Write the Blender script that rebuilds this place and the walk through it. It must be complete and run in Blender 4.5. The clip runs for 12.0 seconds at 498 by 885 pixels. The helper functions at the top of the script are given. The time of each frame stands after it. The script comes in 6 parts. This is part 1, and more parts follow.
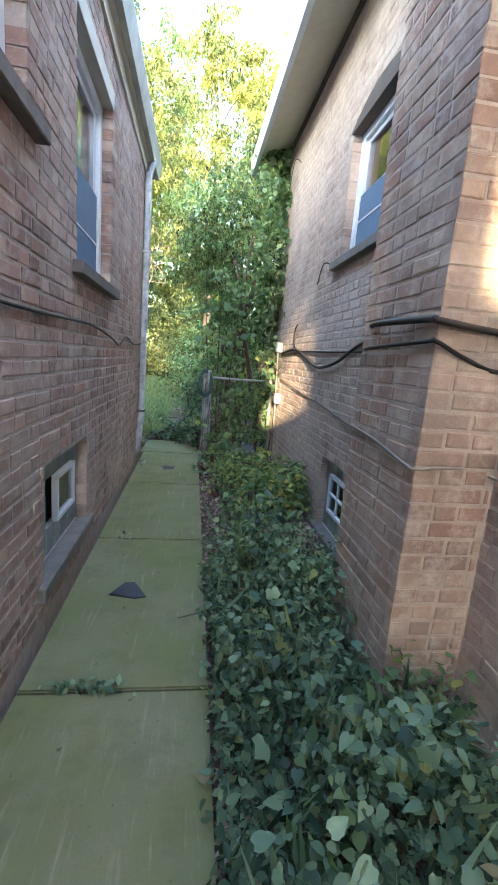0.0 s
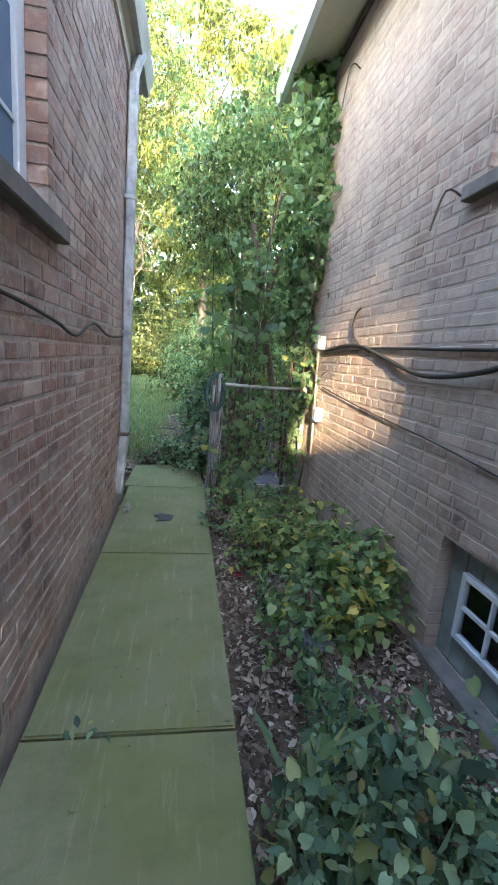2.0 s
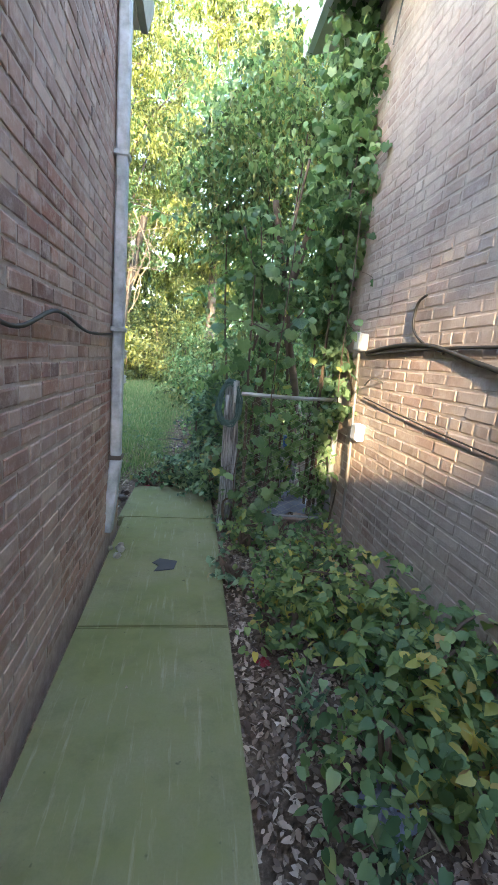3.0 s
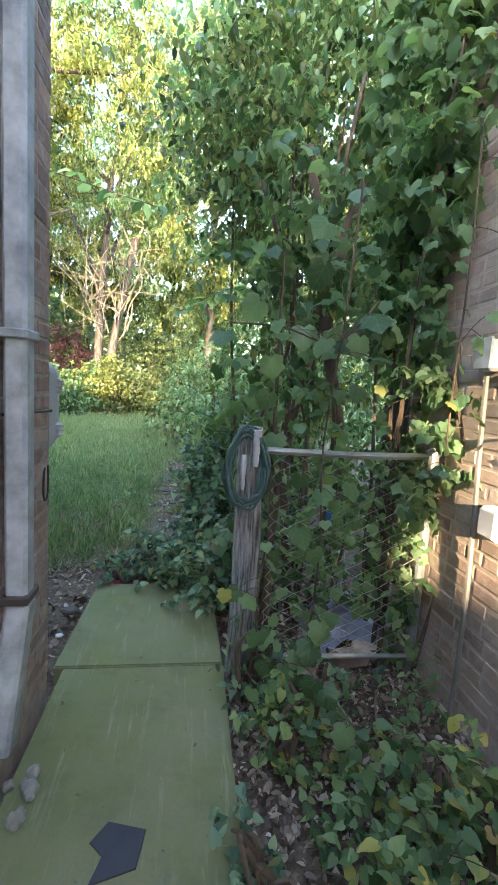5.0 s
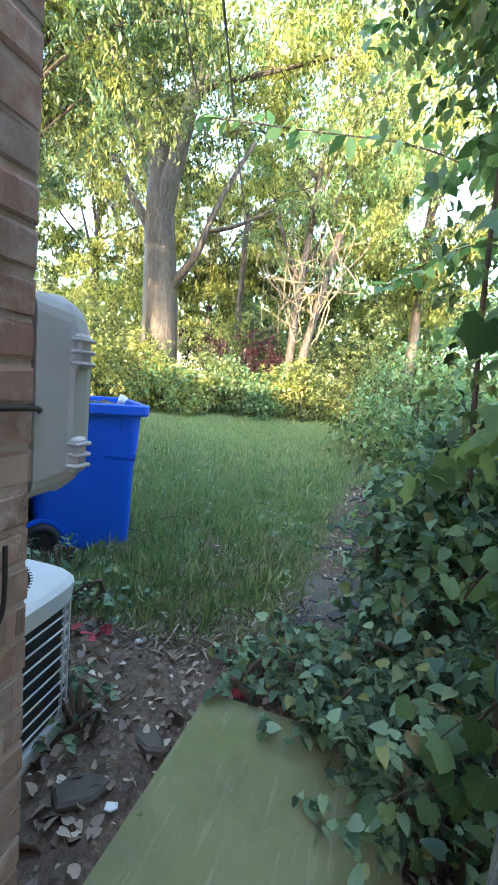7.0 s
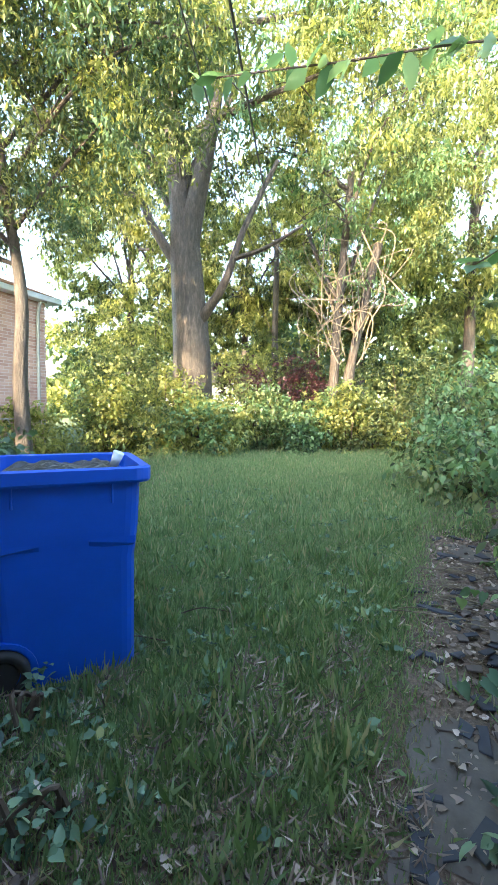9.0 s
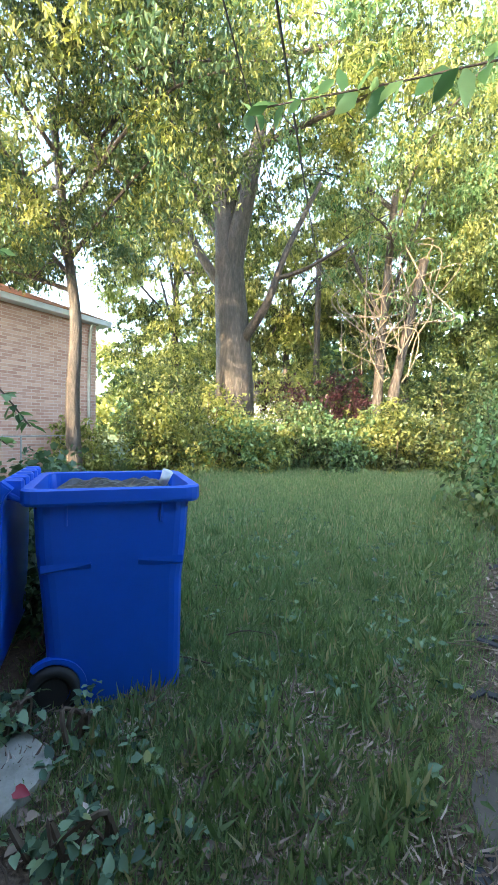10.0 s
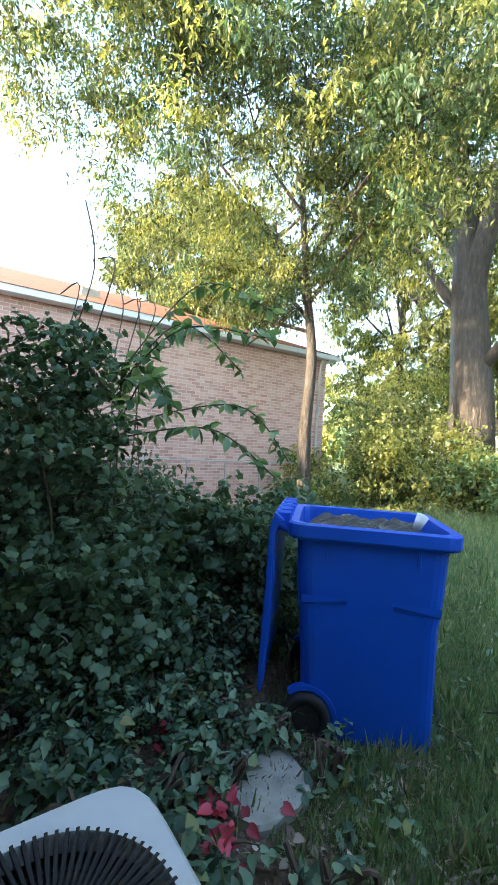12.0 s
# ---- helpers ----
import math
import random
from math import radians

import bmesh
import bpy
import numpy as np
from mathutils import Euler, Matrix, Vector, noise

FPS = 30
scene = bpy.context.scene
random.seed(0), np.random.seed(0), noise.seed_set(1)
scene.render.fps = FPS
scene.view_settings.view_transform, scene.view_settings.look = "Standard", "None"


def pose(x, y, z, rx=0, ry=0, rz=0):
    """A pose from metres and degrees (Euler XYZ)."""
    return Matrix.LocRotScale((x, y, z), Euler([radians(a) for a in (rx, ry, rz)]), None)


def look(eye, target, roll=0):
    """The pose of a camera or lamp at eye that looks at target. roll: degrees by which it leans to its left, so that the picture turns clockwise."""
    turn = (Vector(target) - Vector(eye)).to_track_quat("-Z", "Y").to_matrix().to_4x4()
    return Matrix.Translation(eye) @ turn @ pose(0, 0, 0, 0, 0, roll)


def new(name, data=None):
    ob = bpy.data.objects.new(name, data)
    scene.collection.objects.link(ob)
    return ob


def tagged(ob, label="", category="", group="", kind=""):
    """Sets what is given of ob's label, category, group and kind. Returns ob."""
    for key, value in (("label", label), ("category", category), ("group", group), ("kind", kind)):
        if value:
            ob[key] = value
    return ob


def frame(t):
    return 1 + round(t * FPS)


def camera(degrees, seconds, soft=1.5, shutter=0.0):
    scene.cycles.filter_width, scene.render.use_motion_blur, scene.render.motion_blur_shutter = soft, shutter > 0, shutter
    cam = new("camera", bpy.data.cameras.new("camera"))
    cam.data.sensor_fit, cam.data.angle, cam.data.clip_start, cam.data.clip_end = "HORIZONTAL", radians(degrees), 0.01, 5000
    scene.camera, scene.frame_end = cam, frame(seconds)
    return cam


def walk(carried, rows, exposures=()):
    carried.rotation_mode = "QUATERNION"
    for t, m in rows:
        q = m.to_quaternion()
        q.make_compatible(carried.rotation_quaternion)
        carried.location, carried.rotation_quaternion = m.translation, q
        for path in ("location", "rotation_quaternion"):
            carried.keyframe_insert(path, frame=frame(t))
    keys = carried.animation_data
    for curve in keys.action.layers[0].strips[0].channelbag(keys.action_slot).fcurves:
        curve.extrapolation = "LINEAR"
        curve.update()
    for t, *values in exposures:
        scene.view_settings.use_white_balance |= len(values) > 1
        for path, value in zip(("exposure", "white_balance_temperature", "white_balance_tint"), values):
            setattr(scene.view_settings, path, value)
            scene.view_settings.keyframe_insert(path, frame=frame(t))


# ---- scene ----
cam = camera(61.5, 12.0)
PATH = [
    (0, (0.688, 1.51, 1.428), (0.971, 3.453, 1.045), 4.8),
    (0.5, (0.617, 1.961, 1.407), (0.899, 3.902, 1.018), 5.1),
    (1, (0.61, 2.347, 1.385), (0.947, 4.279, 0.993), 5.4),
    (1.5, (0.61, 2.832, 1.425), (0.922, 4.769, 1.037), 5.2),
    (2, (0.556, 3.259, 1.434), (0.876, 5.193, 1.039), 5.0),
    (2.5, (0.595, 3.614, 1.38), (1.02, 5.529, 0.989), 5.2),
    (3, (0.562, 4.084, 1.428), (0.844, 6.026, 1.043), 4.9),
    (3.2, (0.537, 4.244, 1.408), (0.755, 6.199, 1.047), 4.4),
    (4.8, (0.606, 5.512, 1.427), (0.886, 7.474, 1.166), 3.8),
    (5, (0.606, 5.635, 1.431), (0.884, 7.6, 1.178), 3.8),
    (5.5, (0.664, 6.054, 1.393), (0.931, 8.019, 1.136), 4.1),
    (6, (0.648, 6.469, 1.398), (0.477, 8.444, 1.111), 4.3),
    (6.5, (0.54, 6.737, 1.394), (0.198, 8.687, 1.117), 7.5),
    (7, (0.575, 6.958, 1.366), (-0.018, 8.849, 1.084), 6.0),
    (7.2, (0.518, 7.084, 1.388), (-0.122, 8.962, 1.132), 9.4),
    (8.8, (0.256, 7.958, 1.426), (-0.55, 9.78, 1.251), 0.9),
    (9, (0.248, 7.993, 1.42), (-0.563, 9.814, 1.263), 1.0),
    (9.5, (0.225, 8.023, 1.423), (-0.601, 9.841, 1.309), 1.0),
    (10, (0.189, 7.991, 1.433), (-0.793, 9.731, 1.355), 1.2),
    (10.5, (0.152, 7.959, 1.448), (-1.054, 9.554, 1.406), 1.7),
    (11, (0.109, 7.918, 1.474), (-1.321, 9.315, 1.449), 2.2),
    (11.5, (0.072, 7.87, 1.487), (-1.51, 9.093, 1.484), 2.7),
    (12, (0.033, 7.8, 1.499), (-1.668, 8.853, 1.514), 3.4),
]
EXPOSURES = [(0, 4.42), (1.5, 4.48), (3.2, 4.38), (5, 4.36), (6, 4.36), (7, 4.46), (9.5, 4.03), (12, 3.78)]
walk(cam, [(t, look(eye, target, roll)) for t, eye, target, roll in PATH], EXPOSURES)

# ---- world, sun ----
SUN_EL, SUN_AZ = 14.6, 9.3        # degrees above the horizon; degrees west of due south (light runs up +y)
world = bpy.data.worlds.new("sky")
scene.world = world
world.use_nodes = True
wn = world.node_tree.nodes
sky = wn.new("ShaderNodeTexSky")
sky.sky_type, sky.sun_disc = "NISHITA", False
sky.sun_elevation, sky.sun_rotation = radians(SUN_EL), radians(180 + SUN_AZ)
sky.air_density, sky.dust_density = 1.0, 1.5
world.node_tree.links.new(sky.outputs[0], wn["Background"].inputs[0])
wn["Background"].inputs[1].default_value = 0.15
sun_data = bpy.data.lights.new("sun", "SUN")
sun_data.energy, sun_data.angle, sun_data.color = 1.55, radians(0.6), (1.0, 0.77, 0.48)
sun = new("sun", sun_data)
_d = Vector((math.sin(radians(SUN_AZ)), math.cos(radians(SUN_AZ)), -math.tan(radians(SUN_EL))))
sun.matrix_world = Matrix.Translation((-3, -20, 12)) @ _d.to_track_quat("-Z", "Y").to_matrix().to_4x4()


# ---- materials ----
def mat(name, build):
    m = bpy.data.materials.new(name)
    m.use_nodes = True
    nt = m.node_tree
    bsdf = nt.nodes["Principled BSDF"]
    build(nt, bsdf, nt.links.new)
    return m


def coords(nt, scale=1.0):
    tc = nt.nodes.new("ShaderNodeTexCoord")
    mp = nt.nodes.new("ShaderNodeMapping")
    s = scale if isinstance(scale, tuple) else (scale, scale, scale)
    mp.inputs["Scale"].default_value = s
    nt.links.new(tc.outputs["Object"], mp.inputs[0])
    return mp.outputs[0]


def world_pos(nt, scale=(1, 1, 1)):
    g = nt.nodes.new("ShaderNodeNewGeometry")
    mp = nt.nodes.new("ShaderNodeMapping")
    mp.inputs["Scale"].default_value = scale
    nt.links.new(g.outputs["Position"], mp.inputs[0])
    return mp.outputs[0]


def noise_tex(nt, vec, scale, detail=4, rough=0.6):
    n = nt.nodes.new("ShaderNodeTexNoise")
    n.inputs["Scale"].default_value, n.inputs["Detail"].default_value, n.inputs["Roughness"].default_value = scale, detail, rough
    nt.links.new(vec, n.inputs["Vector"])
    return n.outputs["Fac"]


def ramp(nt, fac, *stops):
    r = nt.nodes.new("ShaderNodeValToRGB")
    e = r.color_ramp.elements
    while len(e) < len(stops):
        e.new(0.5)
    for el, (p, c) in zip(e, stops):
        el.position, el.color = p, (*c, 1)
    nt.links.new(fac, r.inputs[0])
    return r.outputs[0]


def mix(nt, fac, a, b, mode="MIX"):
    m = nt.nodes.new("ShaderNodeMix")
    m.data_type, m.blend_type = "RGBA", mode
    for sock, v in ((m.inputs["Factor"], fac), (m.inputs["A"], a), (m.inputs["B"], b)):
        if isinstance(v, (int, float)):
            sock.default_value = v
        elif isinstance(v, tuple):
            sock.default_value = (*v, 1)
        else:
            nt.links.new(v, sock)
    return m.outputs["Result"]


def maths(nt, op, a, b=0.0, clamp=False):
    m = nt.nodes.new("ShaderNodeMath")
    m.operation, m.use_clamp = op, clamp
    for sock, v in zip(m.inputs, (a, b)):
        if isinstance(v, (int, float)):
            sock.default_value = v
        else:
            nt.links.new(v, sock)
    return m.outputs[0]


def bump(nt, bsdf, height, strength=0.3, dist=0.01):
    b = nt.nodes.new("ShaderNodeBump")
    b.inputs["Strength"].default_value, b.inputs["Distance"].default_value = strength, dist
    nt.links.new(height, b.inputs["Height"])
    nt.links.new(b.outputs[0], bsdf.inputs["Normal"])


def piece_random(nt):
    """A random number for each piece, whether it is an object or an island of a joined mesh."""
    o, g = nt.nodes.new("ShaderNodeObjectInfo"), nt.nodes.new("ShaderNodeNewGeometry")
    return maths(nt, "FRACT", maths(nt, "ADD", o.outputs["Random"], g.outputs["Random Per Island"]))


def brick_mat(name, tones, wash, wash_amount, stain=(0.07, 0.06, 0.05)):
    def build(nt, b, link):
        rnd, pos = piece_random(nt), world_pos(nt)
        base = ramp(nt, rnd, *tones)
        grain = noise_tex(nt, pos, 60, 5, 0.7)
        base = mix(nt, maths(nt, "MULTIPLY", grain, 0.8), base, mix(nt, 1.0, base, (0.55, 0.5, 0.48), "MULTIPLY"))
        big = noise_tex(nt, pos, 1.1, 6, 0.65)
        base = mix(nt, maths(nt, "MULTIPLY", ramp(nt, big, (0.38, (0, 0, 0)), (0.68, (1, 1, 1))), wash_amount), base, wash)
        smear = noise_tex(nt, pos, 9, 6, 0.75)
        base = mix(nt, maths(nt, "MULTIPLY", ramp(nt, smear, (0.47, (0, 0, 0)), (0.64, (1, 1, 1))), 0.62), base, wash)
        dirt = noise_tex(nt, pos, 2.3, 5, 0.6)
        base = mix(nt, maths(nt, "MULTIPLY", ramp(nt, dirt, (0.52, (0, 0, 0)), (0.75, (1, 1, 1))), 0.5), base, stain)
        link(base, b.inputs["Base Color"])
        b.inputs["Roughness"].default_value = 0.92
        bump(nt, b, maths(nt, "ADD", grain, smear), 0.5, 0.006)
    return mat(name, build)


M_BRICK_L = brick_mat("red_brick", [(0.0, (0.17, 0.10, 0.09)), (0.25, (0.37, 0.205, 0.165)), (0.5, (0.28, 0.17, 0.145)), (0.75, (0.47, 0.295, 0.235)), (0.9, (0.33, 0.26, 0.235)), (1.0, (0.56, 0.43, 0.36))], (0.58, 0.50, 0.455), 0.5, (0.15, 0.12, 0.10))
M_BRICK_R = brick_mat("faded_brick", [(0.0, (0.22, 0.15, 0.135)), (0.25, (0.42, 0.29, 0.245)), (0.5, (0.34, 0.25, 0.22)), (0.75, (0.50, 0.37, 0.30)), (0.9, (0.36, 0.28, 0.25)), (1.0, (0.54, 0.41, 0.34))], (0.53, 0.455, 0.395), 0.85, (0.195, 0.16, 0.135))
M_BRICK_C = brick_mat("chimney_brick", [(0.0, (0.19, 0.105, 0.09)), (0.25, (0.36, 0.22, 0.17)), (0.5, (0.27, 0.18, 0.15)), (0.75, (0.44, 0.30, 0.22)), (0.9, (0.24, 0.16, 0.14)), (1.0, (0.48, 0.35, 0.26))], (0.56, 0.49, 0.42), 0.55, (0.14, 0.11, 0.095))


def _mortar(c1, c2):
    def build(nt, b, link):
        pos = world_pos(nt)
        n = noise_tex(nt, pos, 14, 6, 0.7)
        link(ramp(nt, n, (0.3, c1), (0.7, c2)), b.inputs["Base Color"])
        b.inputs["Roughness"].default_value = 0.95
        bump(nt, b, noise_tex(nt, pos, 120, 4), 0.5, 0.004)
    return build


M_MORTAR_L = mat("grey_mortar", _mortar((0.30, 0.25, 0.225), (0.50, 0.435, 0.395)))
M_MORTAR_R = mat("pale_mortar", _mortar((0.34, 0.275, 0.235), (0.50, 0.42, 0.36)))


def _concrete(nt, b, link):
    pos = world_pos(nt)
    fine, mid, big = noise_tex(nt, pos, 90, 5, 0.7), noise_tex(nt, pos, 7, 6, 0.65), noise_tex(nt, pos, 1.3, 5, 0.6)
    base = ramp(nt, fine, (0.3, (0.22, 0.21, 0.15)), (0.7, (0.31, 0.295, 0.21)))
    moss = mix(nt, mid, (0.098, 0.120, 0.043), (0.208, 0.222, 0.094))
    base = mix(nt, ramp(nt, maths(nt, "ADD", maths(nt, "MULTIPLY", big, 0.7), maths(nt, "MULTIPLY", mid, 0.3)), (0.34, (0.35, 0.35, 0.35)), (0.58, (1, 1, 1))), base, moss)
    streak = noise_tex(nt, world_pos(nt, (14, 1.2, 1)), 2.2, 5, 0.7)
    base = mix(nt, maths(nt, "MULTIPLY", ramp(nt, streak, (0.56, (0, 0, 0)), (0.72, (1, 1, 1))), 0.5), base, (0.34, 0.335, 0.27))
    stain = noise_tex(nt, pos, 3.1, 6, 0.72)
    base = mix(nt, maths(nt, "MULTIPLY", ramp(nt, stain, (0.50, (0, 0, 0)), (0.66, (1, 1, 1))), 0.40), base, (0.095, 0.095, 0.045))
    spots = noise_tex(nt, pos, 23, 2, 0.5)
    base = mix(nt, maths(nt, "MULTIPLY", ramp(nt, spots, (0.70, (0, 0, 0)), (0.76, (1, 1, 1))), 0.7), base, (0.06, 0.06, 0.035))
    link(base, b.inputs["Base Color"])
    b.inputs["Roughness"].default_value = 0.85
    bump(nt, b, maths(nt, "ADD", fine, mid), 0.25, 0.004)


M_CONCRETE = mat("mossy_concrete", _concrete)


def _plain(c, rough=0.6, metal=0.0, vary=0.25, scale=8, bumpy=0.1, spec=0.5):
    def build(nt, b, link):
        pos = coords(nt)
        n = noise_tex(nt, pos, scale, 6, 0.65)
        d = tuple(v * (1 - vary) for v in c)
        link(ramp(nt, n, (0.3, d), (0.65, c)), b.inputs["Base Color"])
        b.inputs["Roughness"].default_value, b.inputs["Metallic"].default_value = rough, metal
        b.inputs["Specular IOR Level"].default_value = spec
        if bumpy:
            bump(nt, b, noise_tex(nt, pos, scale * 9, 4), bumpy, 0.003)
    return build


def plain(name, c, **kw):
    return mat(name, _plain(c, **kw))


M_WHITE = plain("white_paint", (0.70, 0.75, 0.82), rough=0.45, vary=0.12)
M_SILL = plain("grey_stone_sill", (0.20, 0.185, 0.175), rough=0.9, vary=0.35, scale=12)
M_SOFFIT = plain("cream_soffit_paint", (0.55, 0.53, 0.46), rough=0.6, vary=0.12)
M_GUTTER = plain("weathered_gutter", (0.42, 0.42, 0.37), rough=0.5, vary=0.4, scale=5)
M_SPOUT = plain("peeling_grey_downspout", (0.50, 0.56, 0.62), rough=0.55, vary=0.55, scale=9)
M_DARKTRIM = plain("dark_brown_trim", (0.10, 0.08, 0.07), rough=0.7)
M_CABLE = plain("black_cable", (0.03, 0.028, 0.027), rough=0.55, vary=0.2)
M_CABLE_W = plain("grey_cable", (0.24, 0.22, 0.20), rough=0.6)
M_BOARD = plain("grey_green_board", (0.30, 0.36, 0.36), rough=0.75, vary=0.35, scale=7)
M_SCREEN = plain("dark_insect_screen", (0.11, 0.19, 0.30), rough=0.6, vary=0.15)
M_BLIND = plain("pale_blind", (0.55, 0.56, 0.52), rough=0.8, vary=0.2)
# near-black that paints the shade of unlit rooms behind the glass
M_ROOM_SHADE = plain("painted_room_shade", (0.02, 0.02, 0.022), rough=0.9, bumpy=0)
M_BLUE = plain("blue_plastic", (0.003, 0.085, 0.56), rough=0.42, vary=0.12, scale=3, bumpy=0.03)
M_RUBBER = plain("black_rubber", (0.018, 0.018, 0.02), rough=0.7)
M_BAG = plain("grey_rubbish_bag", (0.045, 0.045, 0.052), rough=0.35, vary=0.5, scale=14)
M_CUP = plain("white_plastic", (0.7, 0.72, 0.74), rough=0.4, vary=0.08)
M_AC = plain("pale_grey_enamel", (0.60, 0.62, 0.66), rough=0.4, vary=0.08)
M_COIL = plain("dark_coil", (0.03, 0.03, 0.032), rough=0.6, vary=0.4, scale=30)
M_BOX = plain("grey_plastic_box", (0.46, 0.48, 0.52), rough=0.5, vary=0.1)
M_POSTWOOD = mat("weathered_wood", lambda nt, b, link: (
    link(ramp(nt, noise_tex(nt, coords(nt, (30, 30, 2.5)), 2.0, 6, 0.7), (0.36, (0.04, 0.038, 0.04)), (0.50, (0.24, 0.25, 0.27)), (0.68, (0.54, 0.55, 0.58))), b.inputs["Base Color"]),
    bump(nt, b, noise_tex(nt, coords(nt, (30, 30, 2.5)), 2.0, 6, 0.7), 0.9, 0.02)))
M_GALV = plain("galvanised_steel", (0.40, 0.42, 0.44), rough=0.45, metal=0.6, vary=0.35, scale=10)
M_WIRE = plain("pale_galvanised_wire", (0.46, 0.45, 0.40), rough=0.6, vary=0.4, scale=6)
M_HOSE = plain("dark_green_hose", (0.055, 0.125, 0.125), rough=0.35, vary=0.4)
M_TARP = plain("blue_grey_tarp", (0.23, 0.26, 0.36), rough=0.5, vary=0.4, scale=4)
M_STONE = plain("pale_stone", (0.32, 0.31, 0.28), rough=0.9, vary=0.45, scale=9, bumpy=0.5)
M_SLATE = plain("dark_slate", (0.035, 0.038, 0.055), rough=0.6, vary=0.3)
M_TIN = plain("blue_paint_tin", (0.04, 0.16, 0.45), rough=0.4)
M_RED = mat("red_leaf", lambda nt, b, link: link(ramp(nt, piece_random(nt), (0.0, (0.20, 0.01, 0.02)), (1.0, (0.55, 0.05, 0.09))), b.inputs["Base Color"]))


def leaf_mat(name, tones, trans=0.45, gloss=0.45, veined=False):
    def build(nt, b, link):
        pos = world_pos(nt)
        base = ramp(nt, piece_random(nt), *tones)
        base = mix(nt, maths(nt, "MULTIPLY", noise_tex(nt, pos, 1.6, 3), 0.55), base, mix(nt, 1.0, base, (0.55, 0.62, 0.6), "MULTIPLY"))
        if veined:
            sep = nt.nodes.new("ShaderNodeSeparateXYZ")
            link(coords(nt), sep.inputs[0])
            ax = maths(nt, "ABSOLUTE", sep.outputs[0])
            side = maths(nt, "PINGPONG", maths(nt, "SUBTRACT", sep.outputs[1], maths(nt, "MULTIPLY", ax, 0.85)), 0.16)
            vein = maths(nt, "MINIMUM", ax, maths(nt, "ADD", side, maths(nt, "MULTIPLY", ax, 0.02)))
            line = ramp(nt, vein, (0.006, (1, 1, 1)), (0.03, (0, 0, 0)))
            blotch = noise_tex(nt, coords(nt), 4.5, 5, 0.65)
            base = mix(nt, maths(nt, "MULTIPLY", blotch, 0.5), base, mix(nt, 1.0, base, (0.5, 0.6, 0.55), "MULTIPLY"))
            base = mix(nt, maths(nt, "MULTIPLY", line, 0.16), base, (0.30, 0.40, 0.20))
            bump(nt, b, maths(nt, "ADD", vein, maths(nt, "MULTIPLY", blotch, 0.05)), 0.12, 0.1)
        link(base, b.inputs["Base Color"])
        b.inputs["Roughness"].default_value = gloss
        b.inputs["Specular IOR Level"].default_value = 0.4
        tr = nt.nodes.new("ShaderNodeBsdfTranslucent")
        link(mix(nt, 1.0, base, (1.30, 1.25, 0.65), "MULTIPLY"), tr.inputs[0])
        mx = nt.nodes.new("ShaderNodeMixShader")
        mx.inputs[0].default_value = trans
        link(b.outputs[0], mx.inputs[1])
        link(tr.outputs[0], mx.inputs[2])
        link(mx.outputs[0], nt.nodes["Material Output"].inputs[0])
    return mat(name, build)


M_IVY = leaf_mat("ground_leaf", [(0.0, (0.030, 0.068, 0.045)), (0.4, (0.115, 0.21, 0.14)), (0.9, (0.28, 0.40, 0.26)), (0.975, (0.30, 0.32, 0.12)), (1.0, (0.26, 0.20, 0.13))], 0.3)
M_VINE = leaf_mat("vine_leaf", [(0.0, (0.06, 0.13, 0.065)), (0.55, (0.18, 0.30, 0.16)), (0.985, (0.31, 0.43, 0.25)), (1.0, (0.42, 0.40, 0.12))], 0.5)
M_GRAPE = leaf_mat("grape_leaf", [(0.0, (0.06, 0.125, 0.06)), (0.55, (0.145, 0.25, 0.125)), (0.985, (0.24, 0.36, 0.19)), (1.0, (0.42, 0.40, 0.12))], 0.45, 0.4, True)
M_TREE = leaf_mat("tree_leaf", [(0.0, (0.035, 0.062, 0.03)), (0.5, (0.125, 0.17, 0.072)), (1.0, (0.29, 0.31, 0.14))], 0.42)
# paler yellow-green leaf with the low sun's glow put into its colour
M_SUNLIT_LEAF = leaf_mat("sunlit_yellow_green_leaf", [(0.0, (0.12, 0.16, 0.055)), (0.5, (0.29, 0.325, 0.12)), (1.0, (0.48, 0.49, 0.23))], 0.55)
M_BUSH = leaf_mat("shrub_leaf", [(0.0, (0.05, 0.10, 0.055)), (0.6, (0.095, 0.165, 0.095)), (1.0, (0.16, 0.24, 0.14))], 0.35)
M_WEED = leaf_mat("weed_leaf", [(0.0, (0.08, 0.15, 0.07)), (0.5, (0.20, 0.31, 0.14)), (0.82, (0.33, 0.42, 0.18)), (0.94, (0.58, 0.54, 0.16)), (1.0, (0.48, 0.32, 0.16))], 0.4)
M_PURPLE = leaf_mat("plum_leaf", [(0.0, (0.03, 0.013, 0.02)), (1.0, (0.085, 0.034, 0.042))], 0.35)
M_GRASS = leaf_mat("grass_blade", [(0.0, (0.105, 0.18, 0.08)), (0.6, (0.205, 0.31, 0.145)), (0.86, (0.30, 0.39, 0.22)), (0.94, (0.48, 0.43, 0.28)), (1.0, (0.36, 0.30, 0.19))], 0.4)
M_DEAD = mat("dead_leaf", lambda nt, b, link: link(ramp(nt, piece_random(nt), (0.0, (0.075, 0.052, 0.042)), (0.45, (0.21, 0.150, 0.118)), (0.8, (0.38, 0.29, 0.235)), (1.0, (0.56, 0.47, 0.40))), b.inputs["Base Color"]))
